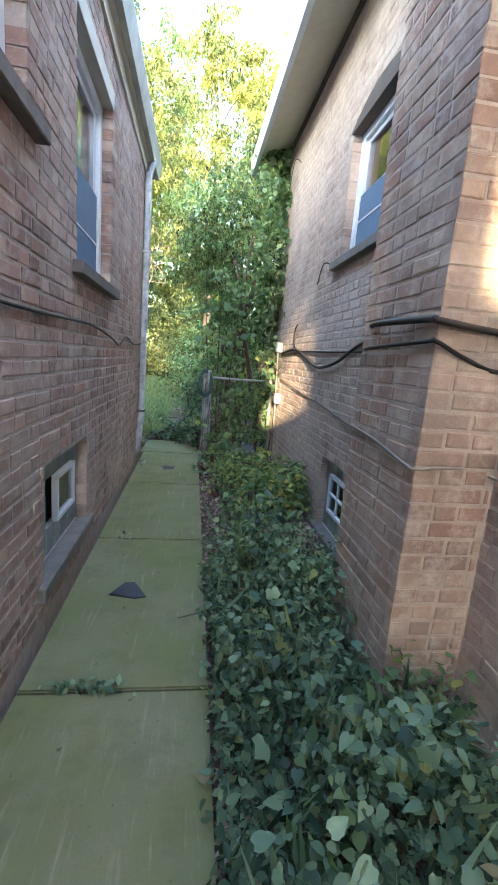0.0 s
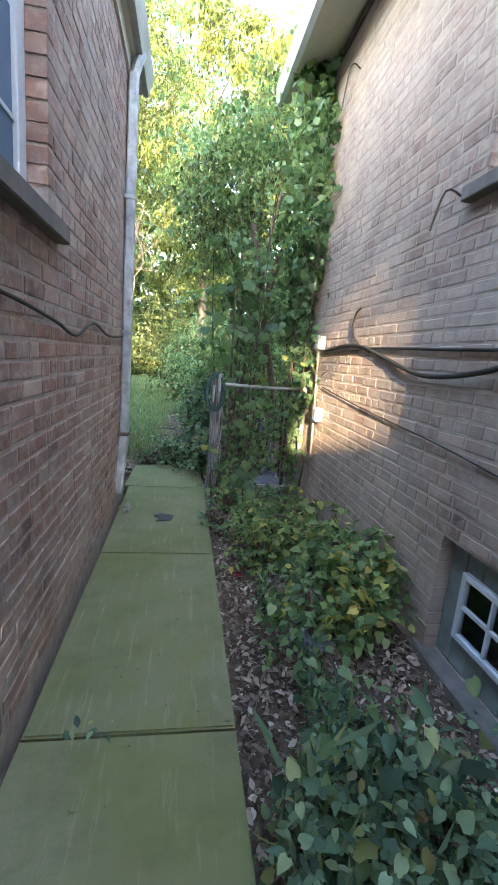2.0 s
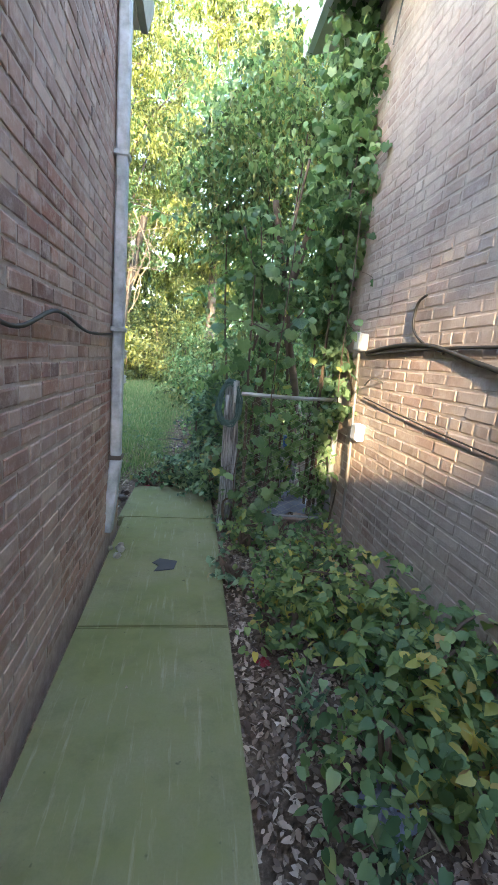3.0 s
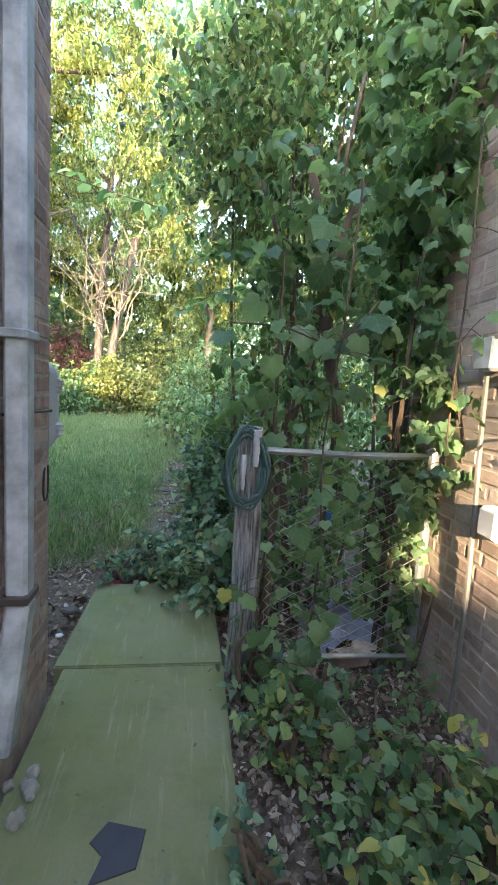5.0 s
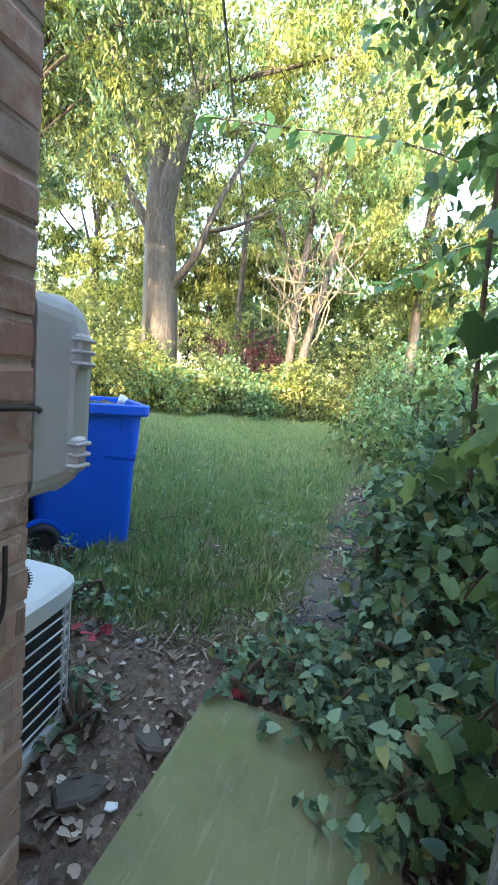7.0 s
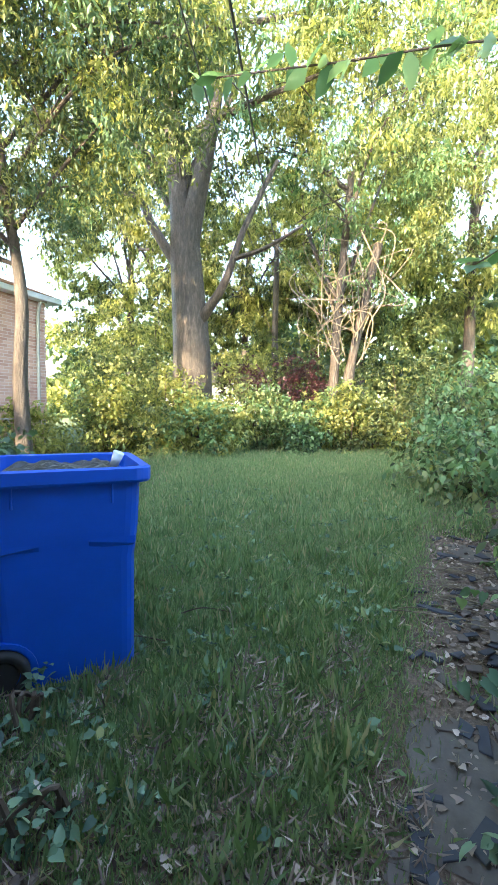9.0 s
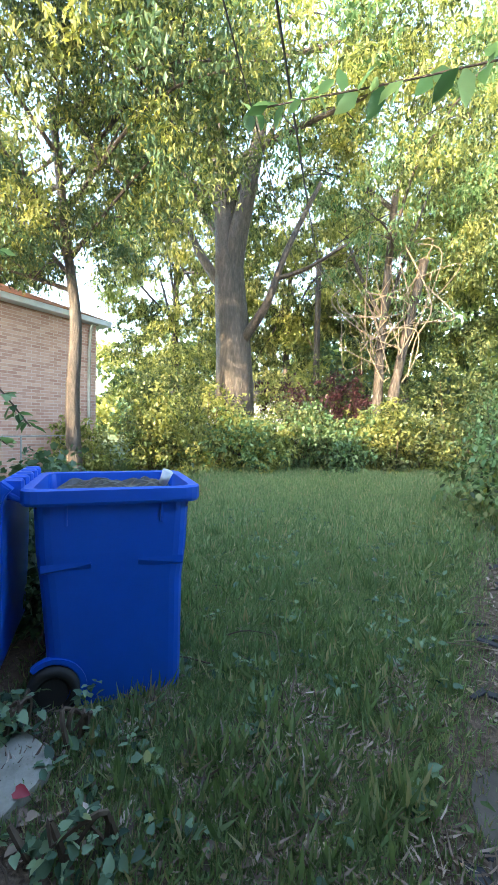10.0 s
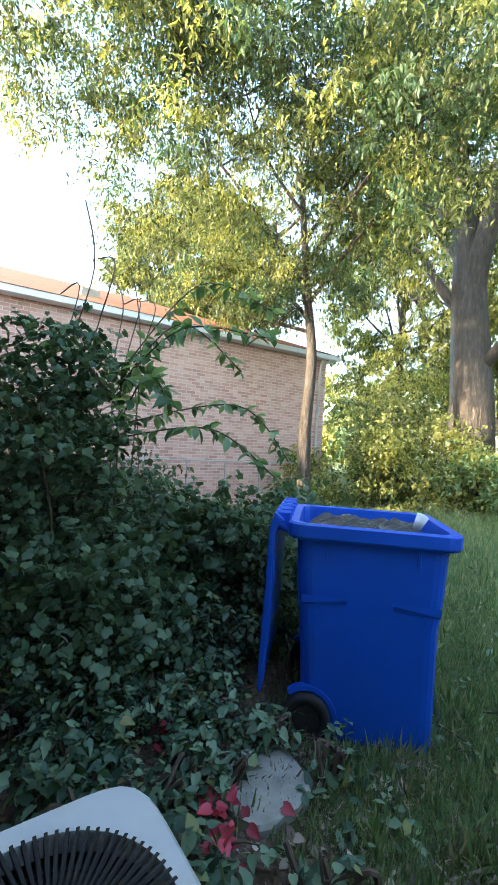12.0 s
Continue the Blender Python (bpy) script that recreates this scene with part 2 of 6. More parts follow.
M_BARK = mat("grey_bark", lambda nt, b, link: (
    link(ramp(nt, noise_tex(nt, coords(nt, (7, 7, 1.6)), 2.2, 7, 0.7), (0.32, (0.018, 0.014, 0.011)), (0.52, (0.050, 0.040, 0.032)), (0.74, (0.13, 0.105, 0.085))), b.inputs["Base Color"]),
    bump(nt, b, noise_tex(nt, coords(nt, (9, 9, 2.0)), 3.0, 7, 0.7), 0.8, 0.05)))
M_MUD = plain("muddy_flag", (0.135, 0.115, 0.10), rough=0.9, vary=0.5, scale=6, bumpy=0.6)
M_STEM = plain("dry_vine_stem", (0.12, 0.085, 0.06), rough=0.85, vary=0.5, scale=16)
M_PALESTEM = plain("pale_dry_vine", (0.22, 0.18, 0.13), rough=0.85, vary=0.35, scale=12)
M_ROOF = plain("orange_brown_shingle", (0.34, 0.14, 0.075), rough=0.9, vary=0.35, scale=6, bumpy=0.5)
M_ROOFD = plain("grey_shingle", (0.12, 0.11, 0.10), rough=0.9, vary=0.35, scale=6, bumpy=0.5)


def _far_brick(nt, b, link):
    g = nt.nodes.new("ShaderNodeNewGeometry")
    sep, com = nt.nodes.new("ShaderNodeSeparateXYZ"), nt.nodes.new("ShaderNodeCombineXYZ")
    link(g.outputs["Position"], sep.inputs[0])
    link(maths(nt, "ADD", sep.outputs[0], sep.outputs[1]), com.inputs[0])
    link(sep.outputs[2], com.inputs[1])
    t = nt.nodes.new("ShaderNodeTexBrick")
    t.inputs["Scale"].default_value, t.inputs["Brick Width"].default_value, t.inputs["Row Height"].default_value = 1.0, 0.22, 0.072
    t.inputs["Mortar Size"].default_value, t.inputs["Bias"].default_value = 0.007, 0.0
    for i, c in enumerate(((0.36, 0.19, 0.155), (0.56, 0.36, 0.295), (0.56, 0.45, 0.40))):
        t.inputs[1 + i].default_value = (*c, 1)
    link(com.outputs[0], t.inputs[0])
    n = noise_tex(nt, world_pos(nt), 1.4, 5)
    link(mix(nt, maths(nt, "MULTIPLY", n, 0.22), t.outputs[0], (0.45, 0.33, 0.26)), b.inputs["Base Color"])
    b.inputs["Roughness"].default_value = 0.95
    bump(nt, b, t.outputs["Fac"], -0.4, 0.01)


M_BRICK_FAR = mat("far_brick", _far_brick)


def _ground(nt, b, link):
    pos = world_pos(nt)
    a = nt.nodes.new("ShaderNodeAttribute")
    a.attribute_name = "lawn"
    fine, mid = noise_tex(nt, pos, 40, 6, 0.7), noise_tex(nt, pos, 5, 5, 0.65)
    soil = ramp(nt, fine, (0.3, (0.05, 0.036, 0.028)), (0.55, (0.14, 0.098, 0.072)), (0.75, (0.28, 0.21, 0.16)))
    turf = mix(nt, mid, (0.10, 0.15, 0.06), (0.19, 0.24, 0.10))
    turf = mix(nt, maths(nt, "MULTIPLY", fine, 0.6), turf, (0.04, 0.06, 0.02))
    edge = maths(nt, "ADD", a.outputs["Fac"], maths(nt, "MULTIPLY", maths(nt, "SUBTRACT", mid, 0.5), 0.9))
    link(mix(nt, ramp(nt, edge, (0.4, (0, 0, 0)), (0.6, (1, 1, 1))), soil, turf), b.inputs["Base Color"])
    b.inputs["Roughness"].default_value = 0.95
    bump(nt, b, maths(nt, "ADD", fine, mid), 0.6, 0.02)


M_GROUND = mat("soil_and_turf", _ground)


def _glass(nt, b, link):
    b.inputs["Base Color"].default_value = (0.75, 0.8, 0.85, 1)
    b.inputs["Roughness"].default_value = 0.03
    b.inputs["Transmission Weight"].default_value = 1.0
    b.inputs["IOR"].default_value = 1.5


M_GLASS = mat("window_glass", _glass)


# ---- building helpers ----
def link_mesh(name, bm, material, parent=None, smooth=False):
    me = bpy.data.meshes.new(name)
    bm.normal_update()
    bm.to_mesh(me)
    bm.free()
    me.materials.append(material)
    if smooth:
        me.shade_smooth()
    ob = new(name, me)
    ob.parent = parent
    return ob


def part(name, bm, material, parent, label="", smooth=False):
    return tagged(link_mesh(name, bm, material, parent, smooth), label)


def empty(name, label="", category="", group="", kind="", at=(0, 0, 0)):
    ob = new(name)
    ob.location = at
    return tagged(ob, label, category, group, kind)


def box(bm, lo, hi, bevel=0.0, seg=1):
    m = Matrix.LocRotScale([(a + b) / 2 for a, b in zip(lo, hi)], None, [b - a for a, b in zip(lo, hi)])
    made = bmesh.ops.create_cube(bm, size=1, matrix=m)
    if bevel:
        edges = list({e for v in made["verts"] for e in v.link_edges})
        bmesh.ops.bevel(bm, geom=edges, offset=bevel, segments=seg, affect="EDGES")
    return bm


def boxes(*spec, bevel=0.0):
    bm = bmesh.new()
    for lo, hi in spec:
        box(bm, lo, hi, bevel)
    return bm


def tube(bm, pts, radii, sides=8, cap=True):
    """A tube through the points, with a radius at each."""
    pts = [Vector(p) for p in pts]
    if isinstance(radii, (int, float)):
        radii = [radii] * len(pts)
    rings, side = [], None
    for i, p in enumerate(pts):
        d = (pts[min(i + 1, len(pts) - 1)] - pts[max(i - 1, 0)]).normalized()
        if side is None:
            side = d.orthogonal().normalized()
        side = (side - d * side.dot(d)).normalized()
        up = d.cross(side)
        rings.append([bm.verts.new(p + (side * math.cos(k * math.tau / sides) + up * math.sin(k * math.tau / sides)) * radii[i]) for k in range(sides)])
    for a, b in zip(rings, rings[1:]):
        for k in range(sides):
            bm.faces.new((a[k], a[(k + 1) % sides], b[(k + 1) % sides], b[k]))
    if cap:
        bm.faces.new(rings[0][::-1])
        bm.faces.new(rings[-1])
    return bm


def smooth_line(pts, n=8):
    """Points along a smooth curve through pts."""
    p = [Vector(q) for q in pts]
    out = []
    for i in range(len(p) - 1):
        a, b, c, d = p[max(i - 1, 0)], p[i], p[i + 1], p[min(i + 2, len(p) - 1)]
        for k in range(n):
            t = k / n
            out.append(0.5 * (2 * b + (c - a) * t + (2 * a - 5 * b + 4 * c - d) * t * t + (3 * b - a - 3 * c + d) * t ** 3))
    return out + [p[-1]]


def ring(w, d, r, z, cx=0.0, cy=0.0, n=5):
    """A rounded rectangle at height z."""
    pts = []
    for sx, sy, a0 in ((1, 1, 0), (-1, 1, 90), (-1, -1, 180), (1, -1, 270)):
        for k in range(n):
            a = radians(a0 + 90 * k / (n - 1))
            pts.append((cx + sx * (w / 2 - r) + r * math.cos(a), cy + sy * (d / 2 - r) + r * math.sin(a), z))
    return pts


def loft(bm, rings, bottom=True, top=True):
    rows = [[bm.verts.new(p) for p in r] for r in rings]
    n = len(rows[0])
    for a, b in zip(rows, rows[1:]):
        for k in range(n):
            bm.faces.new((a[k], a[(k + 1) % n], b[(k + 1) % n], b[k]))
    if bottom:
        bm.faces.new(rows[0][::-1])
    if top:
        bm.faces.new(rows[-1])
    return bm


# leaf outlines: points round a leaf of length 1 that hangs along +y from its stalk, and their faces
LEAF_OVAL = ([(0, 0, 0), (0.26, 0.35, 0.06), (0.2, 0.7, 0.04), (0, 1.0, -0.1), (-0.2, 0.7, 0.04), (-0.26, 0.35, 0.06), (0, 0.5, -0.03)],
             [(0, 1, 6), (1, 2, 6), (2, 3, 6), (3, 4, 6), (4, 5, 6), (5, 0, 6)])
LEAF_SLIM = ([(0, 0, 0), (0.17, 0.45, 0.05), (0, 1.0, -0.08), (-0.17, 0.45, 0.05)], [(0, 1, 2), (0, 2, 3)])
LEAF_LOBED = ([(0, 0.12, 0), (0.22, -0.06, -0.04), (0.44, 0.06, -0.07), (0.45, 0.32, -0.02), (0.52, 0.60, -0.10), (0.30, 0.72, -0.03), (0, 1.04, -0.16),
               (-0.30, 0.72, -0.03), (-0.52, 0.60, -0.10), (-0.45, 0.32, -0.02), (-0.44, 0.06, -0.07), (-0.22, -0.06, -0.04), (0, 0.42, 0.05)],
              [(k, (k + 1) % 12, 12) for k in range(12)])
LEAF_BROAD = ([(0, 0.06, 0), (0.20, -0.04, 0.02), (0.36, 0.16, 0.05), (0.34, 0.42, 0.05), (0.18, 0.74, 0.01), (0, 1.0, -0.12), (-0.18, 0.74, 0.01), (-0.34, 0.42, 0.05), (-0.36, 0.16, 0.05), (-0.20, -0.04, 0.02), (0, 0.45, -0.04)],
              [(k, (k + 1) % 10, 10) for k in range(10)])
BLADE = ([(-0.05, 0, 0), (0.05, 0, 0), (0.035, 0.55, 0.06), (0, 1.0, 0.28)], [(0, 1, 2), (0, 2, 3)])


def leaf_mesh(name, pts, sizes, shape, material, rng, droop=0.5, upright=False):
    """One mesh of many leaves, each turned at random. droop: 0 flat and facing up, 1 hanging."""
    tv, tf = np.array(shape[0], dtype=np.float32), np.array(shape[1], dtype=np.int32)
    pts = np.asarray(pts, dtype=np.float32)
    n = len(pts)
    yaw = rng.uniform(0, 2 * np.pi, n)
    if upright:
        tilt = np.radians(rng.normal(52, 24, n))
    else:
        tilt = np.radians(rng.normal(-75 * droop, 28, n))
    rol = np.radians(rng.normal(0, 28, n))
    v = tv[None, :, :] * np.asarray(sizes, dtype=np.float32)[:, None, None]
    x, y, z = v[..., 0], v[..., 1], v[..., 2]
    c, s = np.cos(rol)[:, None], np.sin(rol)[:, None]
    x, z = x * c + z * s, -x * s + z * c
    c, s = np.cos(tilt)[:, None], np.sin(tilt)[:, None]
    y, z = y * c - z * s, y * s + z * c
    c, s = np.cos(yaw)[:, None], np.sin(yaw)[:, None]
    x, y = x * c - y * s, x * s + y * c
    co = np.stack((x, y, z), -1) + pts[:, None, :]
    faces = (tf[None] + (np.arange(n) * len(tv))[:, None, None]).reshape(-1)
    me = bpy.data.meshes.new(name)
    me.vertices.add(n * len(tv))
    me.vertices.foreach_set("co", co.reshape(-1).astype(np.float32))
    nf = n * len(tf)
    me.loops.add(nf * 3)
    me.loops.foreach_set("vertex_index", faces.astype(np.int32))
    me.polygons.add(nf)
    me.polygons.foreach_set("loop_start", np.arange(0, nf * 3, 3, dtype=np.int32))
    me.polygons.foreach_set("use_smooth", np.ones(nf, dtype=bool))
    me.update(calc_edges=True)
    me.materials.append(material)
    return me


def leaves(name, pts, sizes, shape, material, rng, parent=None, droop=0.5, upright=False):
    ob = new(name, leaf_mesh(name, pts, sizes, shape, material, rng, droop, upright))
    ob.parent = parent
    return ob


def clumps(rng, centres, per, spread):
    """Points scattered about centres, thinner outwards."""
    c = np.repeat(np.asarray(centres, dtype=float), per, axis=0)
    return c + rng.normal(0, 1, c.shape) * np.asarray(spread)


def sprays(rng, centres, per, spread, run=10):
    """Leaf places along drooping twigs that fan out from the centres."""
    c = np.repeat(np.asarray(centres, dtype=float), max(per // run, 1), axis=0)
    root = c + rng.normal(0, 0.62, c.shape) * np.asarray(spread)
    d = rng.normal(0, 1, c.shape)
    d[:, 2] = d[:, 2] * 0.35 - 0.15
    d = d / np.linalg.norm(d, axis=1)[:, None] * rng.uniform(0.8, 1.9, (len(c), 1)) * np.max(spread)
    t = np.linspace(0, 1, run)[None, :, None]
    p = root[:, None, :] + d[:, None, :] * t - np.array((0, 0, 0.35)) * np.max(spread) * t * t
    p = p + rng.normal(0, 0.09, p.shape) * np.max(spread)
    return p.reshape(-1, 3)


def ground_z(x, y):
    t = np.clip((np.asarray(y, dtype=float) - 10.5) / 9.0, 0, 1)
    x = np.asarray(x, dtype=float)
    dip = 0.05 * np.exp(-((x + 1.77) ** 2 + (np.asarray(y, dtype=float) - 9.8) ** 2) / 0.7)
    return 0.5 * t * t * (3 - 2 * t) - 0.045 - dip


# ---- ground and walkway ----
def build_ground():
    xs = np.concatenate((np.linspace(-400, -30, 12), np.arange(-28, -6, 1.0), np.arange(-6, 6, 0.15), np.arange(6, 28, 1.0), np.linspace(30, 400, 12)))
    ys = np.concatenate((np.linspace(-400, -14, 12), np.arange(-12, -1, 1.0), np.arange(-1, 14, 0.15), np.arange(14, 40, 1.0), np.linspace(42, 400, 12)))
    X, Y = np.meshgrid(xs, ys)
    Z = ground_z(X, Y)
    near = (np.abs(X) < 6) & (Y > -1) & (Y < 14)
    bumps = np.array([noise.noise(Vector((x * 1.3, y * 1.3, 0))) for x, y in zip(X.ravel(), Y.ravel())]).reshape(X.shape)
    Z = Z + np.where(near, 0.03 * bumps, 0) - np.where((X > -0.1) & (X < 0.92) & (Y < 8.6), 0.05, 0)
    edge = 9.1 + 0.25 * np.sin(X * 2.1)
    lawn = np.clip((Y - edge) / 0.5, 0, 1) * np.clip((0.20 - X) / 0.3, 0, 1) * np.clip((X + 1.9 + 0.5 * (Y - 9.2)) / 0.4, 0, 1)
    lawn = np.where(Y > 15, 0.9, lawn)
    nx, ny = len(xs), len(ys)
    idx = np.arange(nx * ny).reshape(ny, nx)
    quads = np.stack((idx[:-1, :-1], idx[:-1, 1:], idx[1:, 1:], idx[1:, :-1]), -1).reshape(-1, 4)
    me = bpy.data.meshes.new("ground")
    me.from_pydata(np.stack((X, Y, Z), -1).reshape(-1, 3).tolist(), [], quads.tolist())
    me.attributes.new("lawn", "FLOAT", "POINT").data.foreach_set("value", lawn.reshape(-1).astype(np.float32))
    me.materials.append(M_GROUND)
    me.shade_smooth()
    tagged(new("ground", me), "brown soil and shaded green lawn rising gently to the back", "ground", kind="structure")


build_ground()
walk_way = empty("pavement", "mossy green-tinged concrete walkway of five cast slabs beside the house", "pavement", kind="structure")
for y0, y1 in ((-3.1, -0.01), (0.0, 1.515), (1.525, 3.105), (3.117, 4.628), (4.640, 6.105), (6.115, 7.645), (7.655, 8.54)):
    bm = bmesh.new()
    poly = [(0.035, y0), (0.83, y0), (0.83, y1), (0.035, y1)]
    if y1 > 8:
        poly = [(-0.015, y0), (0.83, y0), (0.80, y1 + 0.02), (0.08, y1 + 0.01), (0.01, y1 - 0.05)]
    top = [bm.verts.new((x, y, 0.0)) for x, y in poly]
    low = [bm.verts.new((x, y, -0.12)) for x, y in poly]
    bm.faces.new(top)
    for k in range(len(poly)):
        bm.faces.new((low[k], low[(k + 1) % len(poly)], top[(k + 1) % len(poly)], top[k]))
    bmesh.ops.bevel(bm, geom=[e for e in bm.edges if all(v.co.z > -0.01 for v in e.verts)], offset=0.008, segments=2, affect="EDGES")
    part("slab", bm, M_CONCRETE, walk_way)


# ---- brickwork ----
COURSE, BRICK_H, BRICK_L, JOINT = 0.072, 0.059, 0.200, 0.013


def brick_unit(length, seed):
    """One brick with chipped, eased edges: its face looks along -y, its left lower corner is at 0."""
    r = random.Random(seed)
    e = lambda: r.uniform(0.002, 0.010)
    front = [(e(), 0, e()), (length - e(), 0, e()), (length - e(), 0, BRICK_H - e()), (e(), 0, BRICK_H - e())]
    rim = [(0, 0.003, 0), (length, 0.003, 0), (length, 0.003, BRICK_H), (0, 0.003, BRICK_H)]
    back = [(0, 0.09, 0), (length, 0.09, 0), (length, 0.09, BRICK_H), (0, 0.09, BRICK_H)]
    faces = [(0, 1, 2, 3)] + [(4 + k, 4 + (k + 1) % 4, (k + 1) % 4, k) for k in range(4)] + [(8 + k, 8 + (k + 1) % 4, 4 + (k + 1) % 4, 4 + k) for k in range(4)]
    return front + rim + back, faces


def brick_field(parent, m, u0, u1, z0, z1, holes, material, pick, seed, headers=0.12):
    """Bricks over a wall: m sets the wall's frame (x along it, -y out of it). Those inside pick=(u0,u1,z0,z1) become parts of their own."""
    r = random.Random(seed)
    units = {}
    for kind, ln in (("s", BRICK_L), ("h", 0.094)):
        for k in range(4):
            v, f = brick_unit(ln, seed * 10 + k)
            me = bpy.data.meshes.new("brick")
            me.from_pydata(v, [], f)
            me.materials.append(material)
            units[kind, k] = me
    verts, faces = [], []
    course = 0
    z = z0
    while z + BRICK_H <= z1 + 0.02:
        u = u0 - (BRICK_L + JOINT) * (0.5 if course % 2 else 0.0) - r.uniform(0, 0.02)
        head_row = course % 6 == 5
        while u < u1:
            ln = 0.094 if (head_row or r.random() < headers) else BRICK_L
            size = ln
            ln *= r.uniform(0.92, 1.04)
            spans = [(max(u, u0), min(u + ln, u1))]
            for a, b, c, d in holes:
                if z + BRICK_H > c + 0.01 and z < d - 0.01:
                    cut = []
                    for s, e in spans:
                        if e <= a or s >= b:
                            cut.append((s, e))
                        else:
                            cut += [q for q in ((s, a), (b, e)) if q[1] - q[0] > 0.02]
                    spans = cut
            for s, e in spans:
                if e - s < 0.02:
                    continue
                out, dz = r.uniform(-0.0005, 0.0035), r.uniform(-0.003, 0.003)
                whole = abs(e - s - ln) < 1e-4
                if whole and pick and pick[0] <= s and e <= pick[1] and pick[2] <= z <= pick[3]:
                    ob = new("brick", units["s" if size == BRICK_L else "h", r.randrange(4)])
                    ob.parent = parent
                    ob.matrix_basis = m @ pose(s, -out, z + dz, r.uniform(-0.5, 0.5), r.uniform(-0.8, 0.8), r.uniform(-0.2, 0.2)) @ Matrix.Diagonal((ln / size, 1, 1, 1))
                else:
                    v, f = brick_unit(e - s, r.randrange(10 ** 6))
                    base = len(verts)
                    verts += [tuple(m @ Vector((s + a, b - out, z + dz + c))) for a, b, c in v]
                    faces += [tuple(base + i for i in q) for q in f]
            u += ln + JOINT
        course += 1
        z += COURSE
    me = bpy.data.meshes.new("bricks")
    me.from_pydata(verts, [], faces)
    me.materials.append(material)
    ob = new("brickwork", me)
    ob.parent = parent
    return tagged(ob, kind="stuff")


def wall_core(bm, lo, hi, axis, holes):
    """A wall slab from lo to hi with holes (a0, a1, z0, z1) through it, along x (axis 0) or y (axis 1)."""
    cuts_a = sorted({lo[axis], hi[axis], *[h[k] for h in holes for k in (0, 1)]})
    cuts_z = sorted({lo[2], hi[2], *[h[k] for h in holes for k in (2, 3)]})
    for a, b in zip(cuts_a, cuts_a[1:]):
        run = None
        for c, d in zip(cuts_z, cuts_z[1:]):
            solid = not any(h[0] <= a and b <= h[1] and h[2] <= c and d <= h[3] for h in holes)
            if solid:
                run = [run[0], d] if run else [c, d]
            if run and (not solid or d == cuts_z[-1]):
                p, q = list(lo), list(hi)
                p[axis], q[axis], p[2], q[2] = a, b, run[0], run[1]
                box(bm, p, q)
                run = None
    return bm


# holes: (y0, y1, z0, z1)
HOLE_L1, HOLE_L2, HOLE_LB = (2.45, 3.45, 2.30, 3.25), (4.15, 5.13, 1.90, 3.15), (3.57, 4.42, 0.26, 0.83)
HOLE_R1, HOLE_RB, HOLE_R0 = (4.18, 5.22, 2.33, 3.32), (4.25, 5.05, 0.02, 0.64), (0.6, 1.6, 2.33, 3.32)
grow = lambda h: (h[0] - 0.008, h[1] + 0.008, h[2] - 0.008, h[3] + 0.008)
HL, HR = [HOLE_L1, HOLE_L2, HOLE_LB], [HOLE_R1, HOLE_RB, HOLE_R0]
CORNER_L, CORNER_R, TOP_L, TOP_R = 7.53, 7.95, 3.60, 4.36
WALL_R = 1.88

wall_1 = tagged(link_mesh("wall_1", wall_core(bmesh.new(), (-0.26, -3.0, -0.3), (-0.002, CORNER_L - 0.004, TOP_L), 1, [grow(h) for h in HL]), M_MORTAR_L),
                "weathered red brick side wall of the house by the walkway", "wall", kind="structure")
brick_field(wall_1, pose(0, 0, 0, 0, 0, 90), -3.0, CORNER_L, 0.07, TOP_L, HL, M_BRICK_L, (5.5, 7.58, 0.9, 2.1), 3)
wall_2 = tagged(link_mesh("wall_2", boxes(((-7.0, CORNER_L - 0.27, -0.3), (-0.26, CORNER_L - 0.004, TOP_L))), M_MORTAR_L),
                "red brick rear wall of the house facing the yard", "wall", kind="structure")
brick_field(wall_2, pose(0, CORNER_L, 0, 0, 0, 180), 0.0, 1.6, 0.07, TOP_L, [], M_BRICK_L, None, 4)
tagged(link_mesh("wall_3", boxes(((-7.0, -3.0, -0.3), (-6.75, CORNER_L - 0.27, TOP_L)), ((-6.75, -3.0, -0.3), (-0.26, -2.75, TOP_L))), M_MORTAR_L), "plain outer walls closing the house", "wall", kind="structure")
wall_4 = tagged(link_mesh("wall_4", wall_core(bmesh.new(), (WALL_R + 0.0015, -3.0, -0.3), (WALL_R + 0.27, CORNER_R - 0.004, TOP_R), 1, [grow(h) for h in HR]), M_MORTAR_R),
                "faded pinkish-grey brick side wall of the neighbouring house", "wall", kind="structure")
brick_field(wall_4, pose(WALL_R, 0, 0, 0, 0, -90), -CORNER_R, 3.0, -0.06, TOP_R, [(-b, -a, c, d) for a, b, c, d in HR], M_BRICK_R, (-7.9, -5.9, 0.6, 2.0), 5)
wall_5 = tagged(link_mesh("wall_5", boxes(((WALL_R + 0.27, CORNER_R - 0.27, -0.3), (11.0, CORNER_R - 0.008, TOP_R)), ((10.75, -3.0, -0.3), (11.0, CORNER_R - 0.27, TOP_R)), ((WALL_R + 0.27, -3.0, -0.3), (10.75, -2.75, TOP_R))), M_MORTAR_R),
                "plain outer walls closing the neighbouring house", "wall", kind="structure")

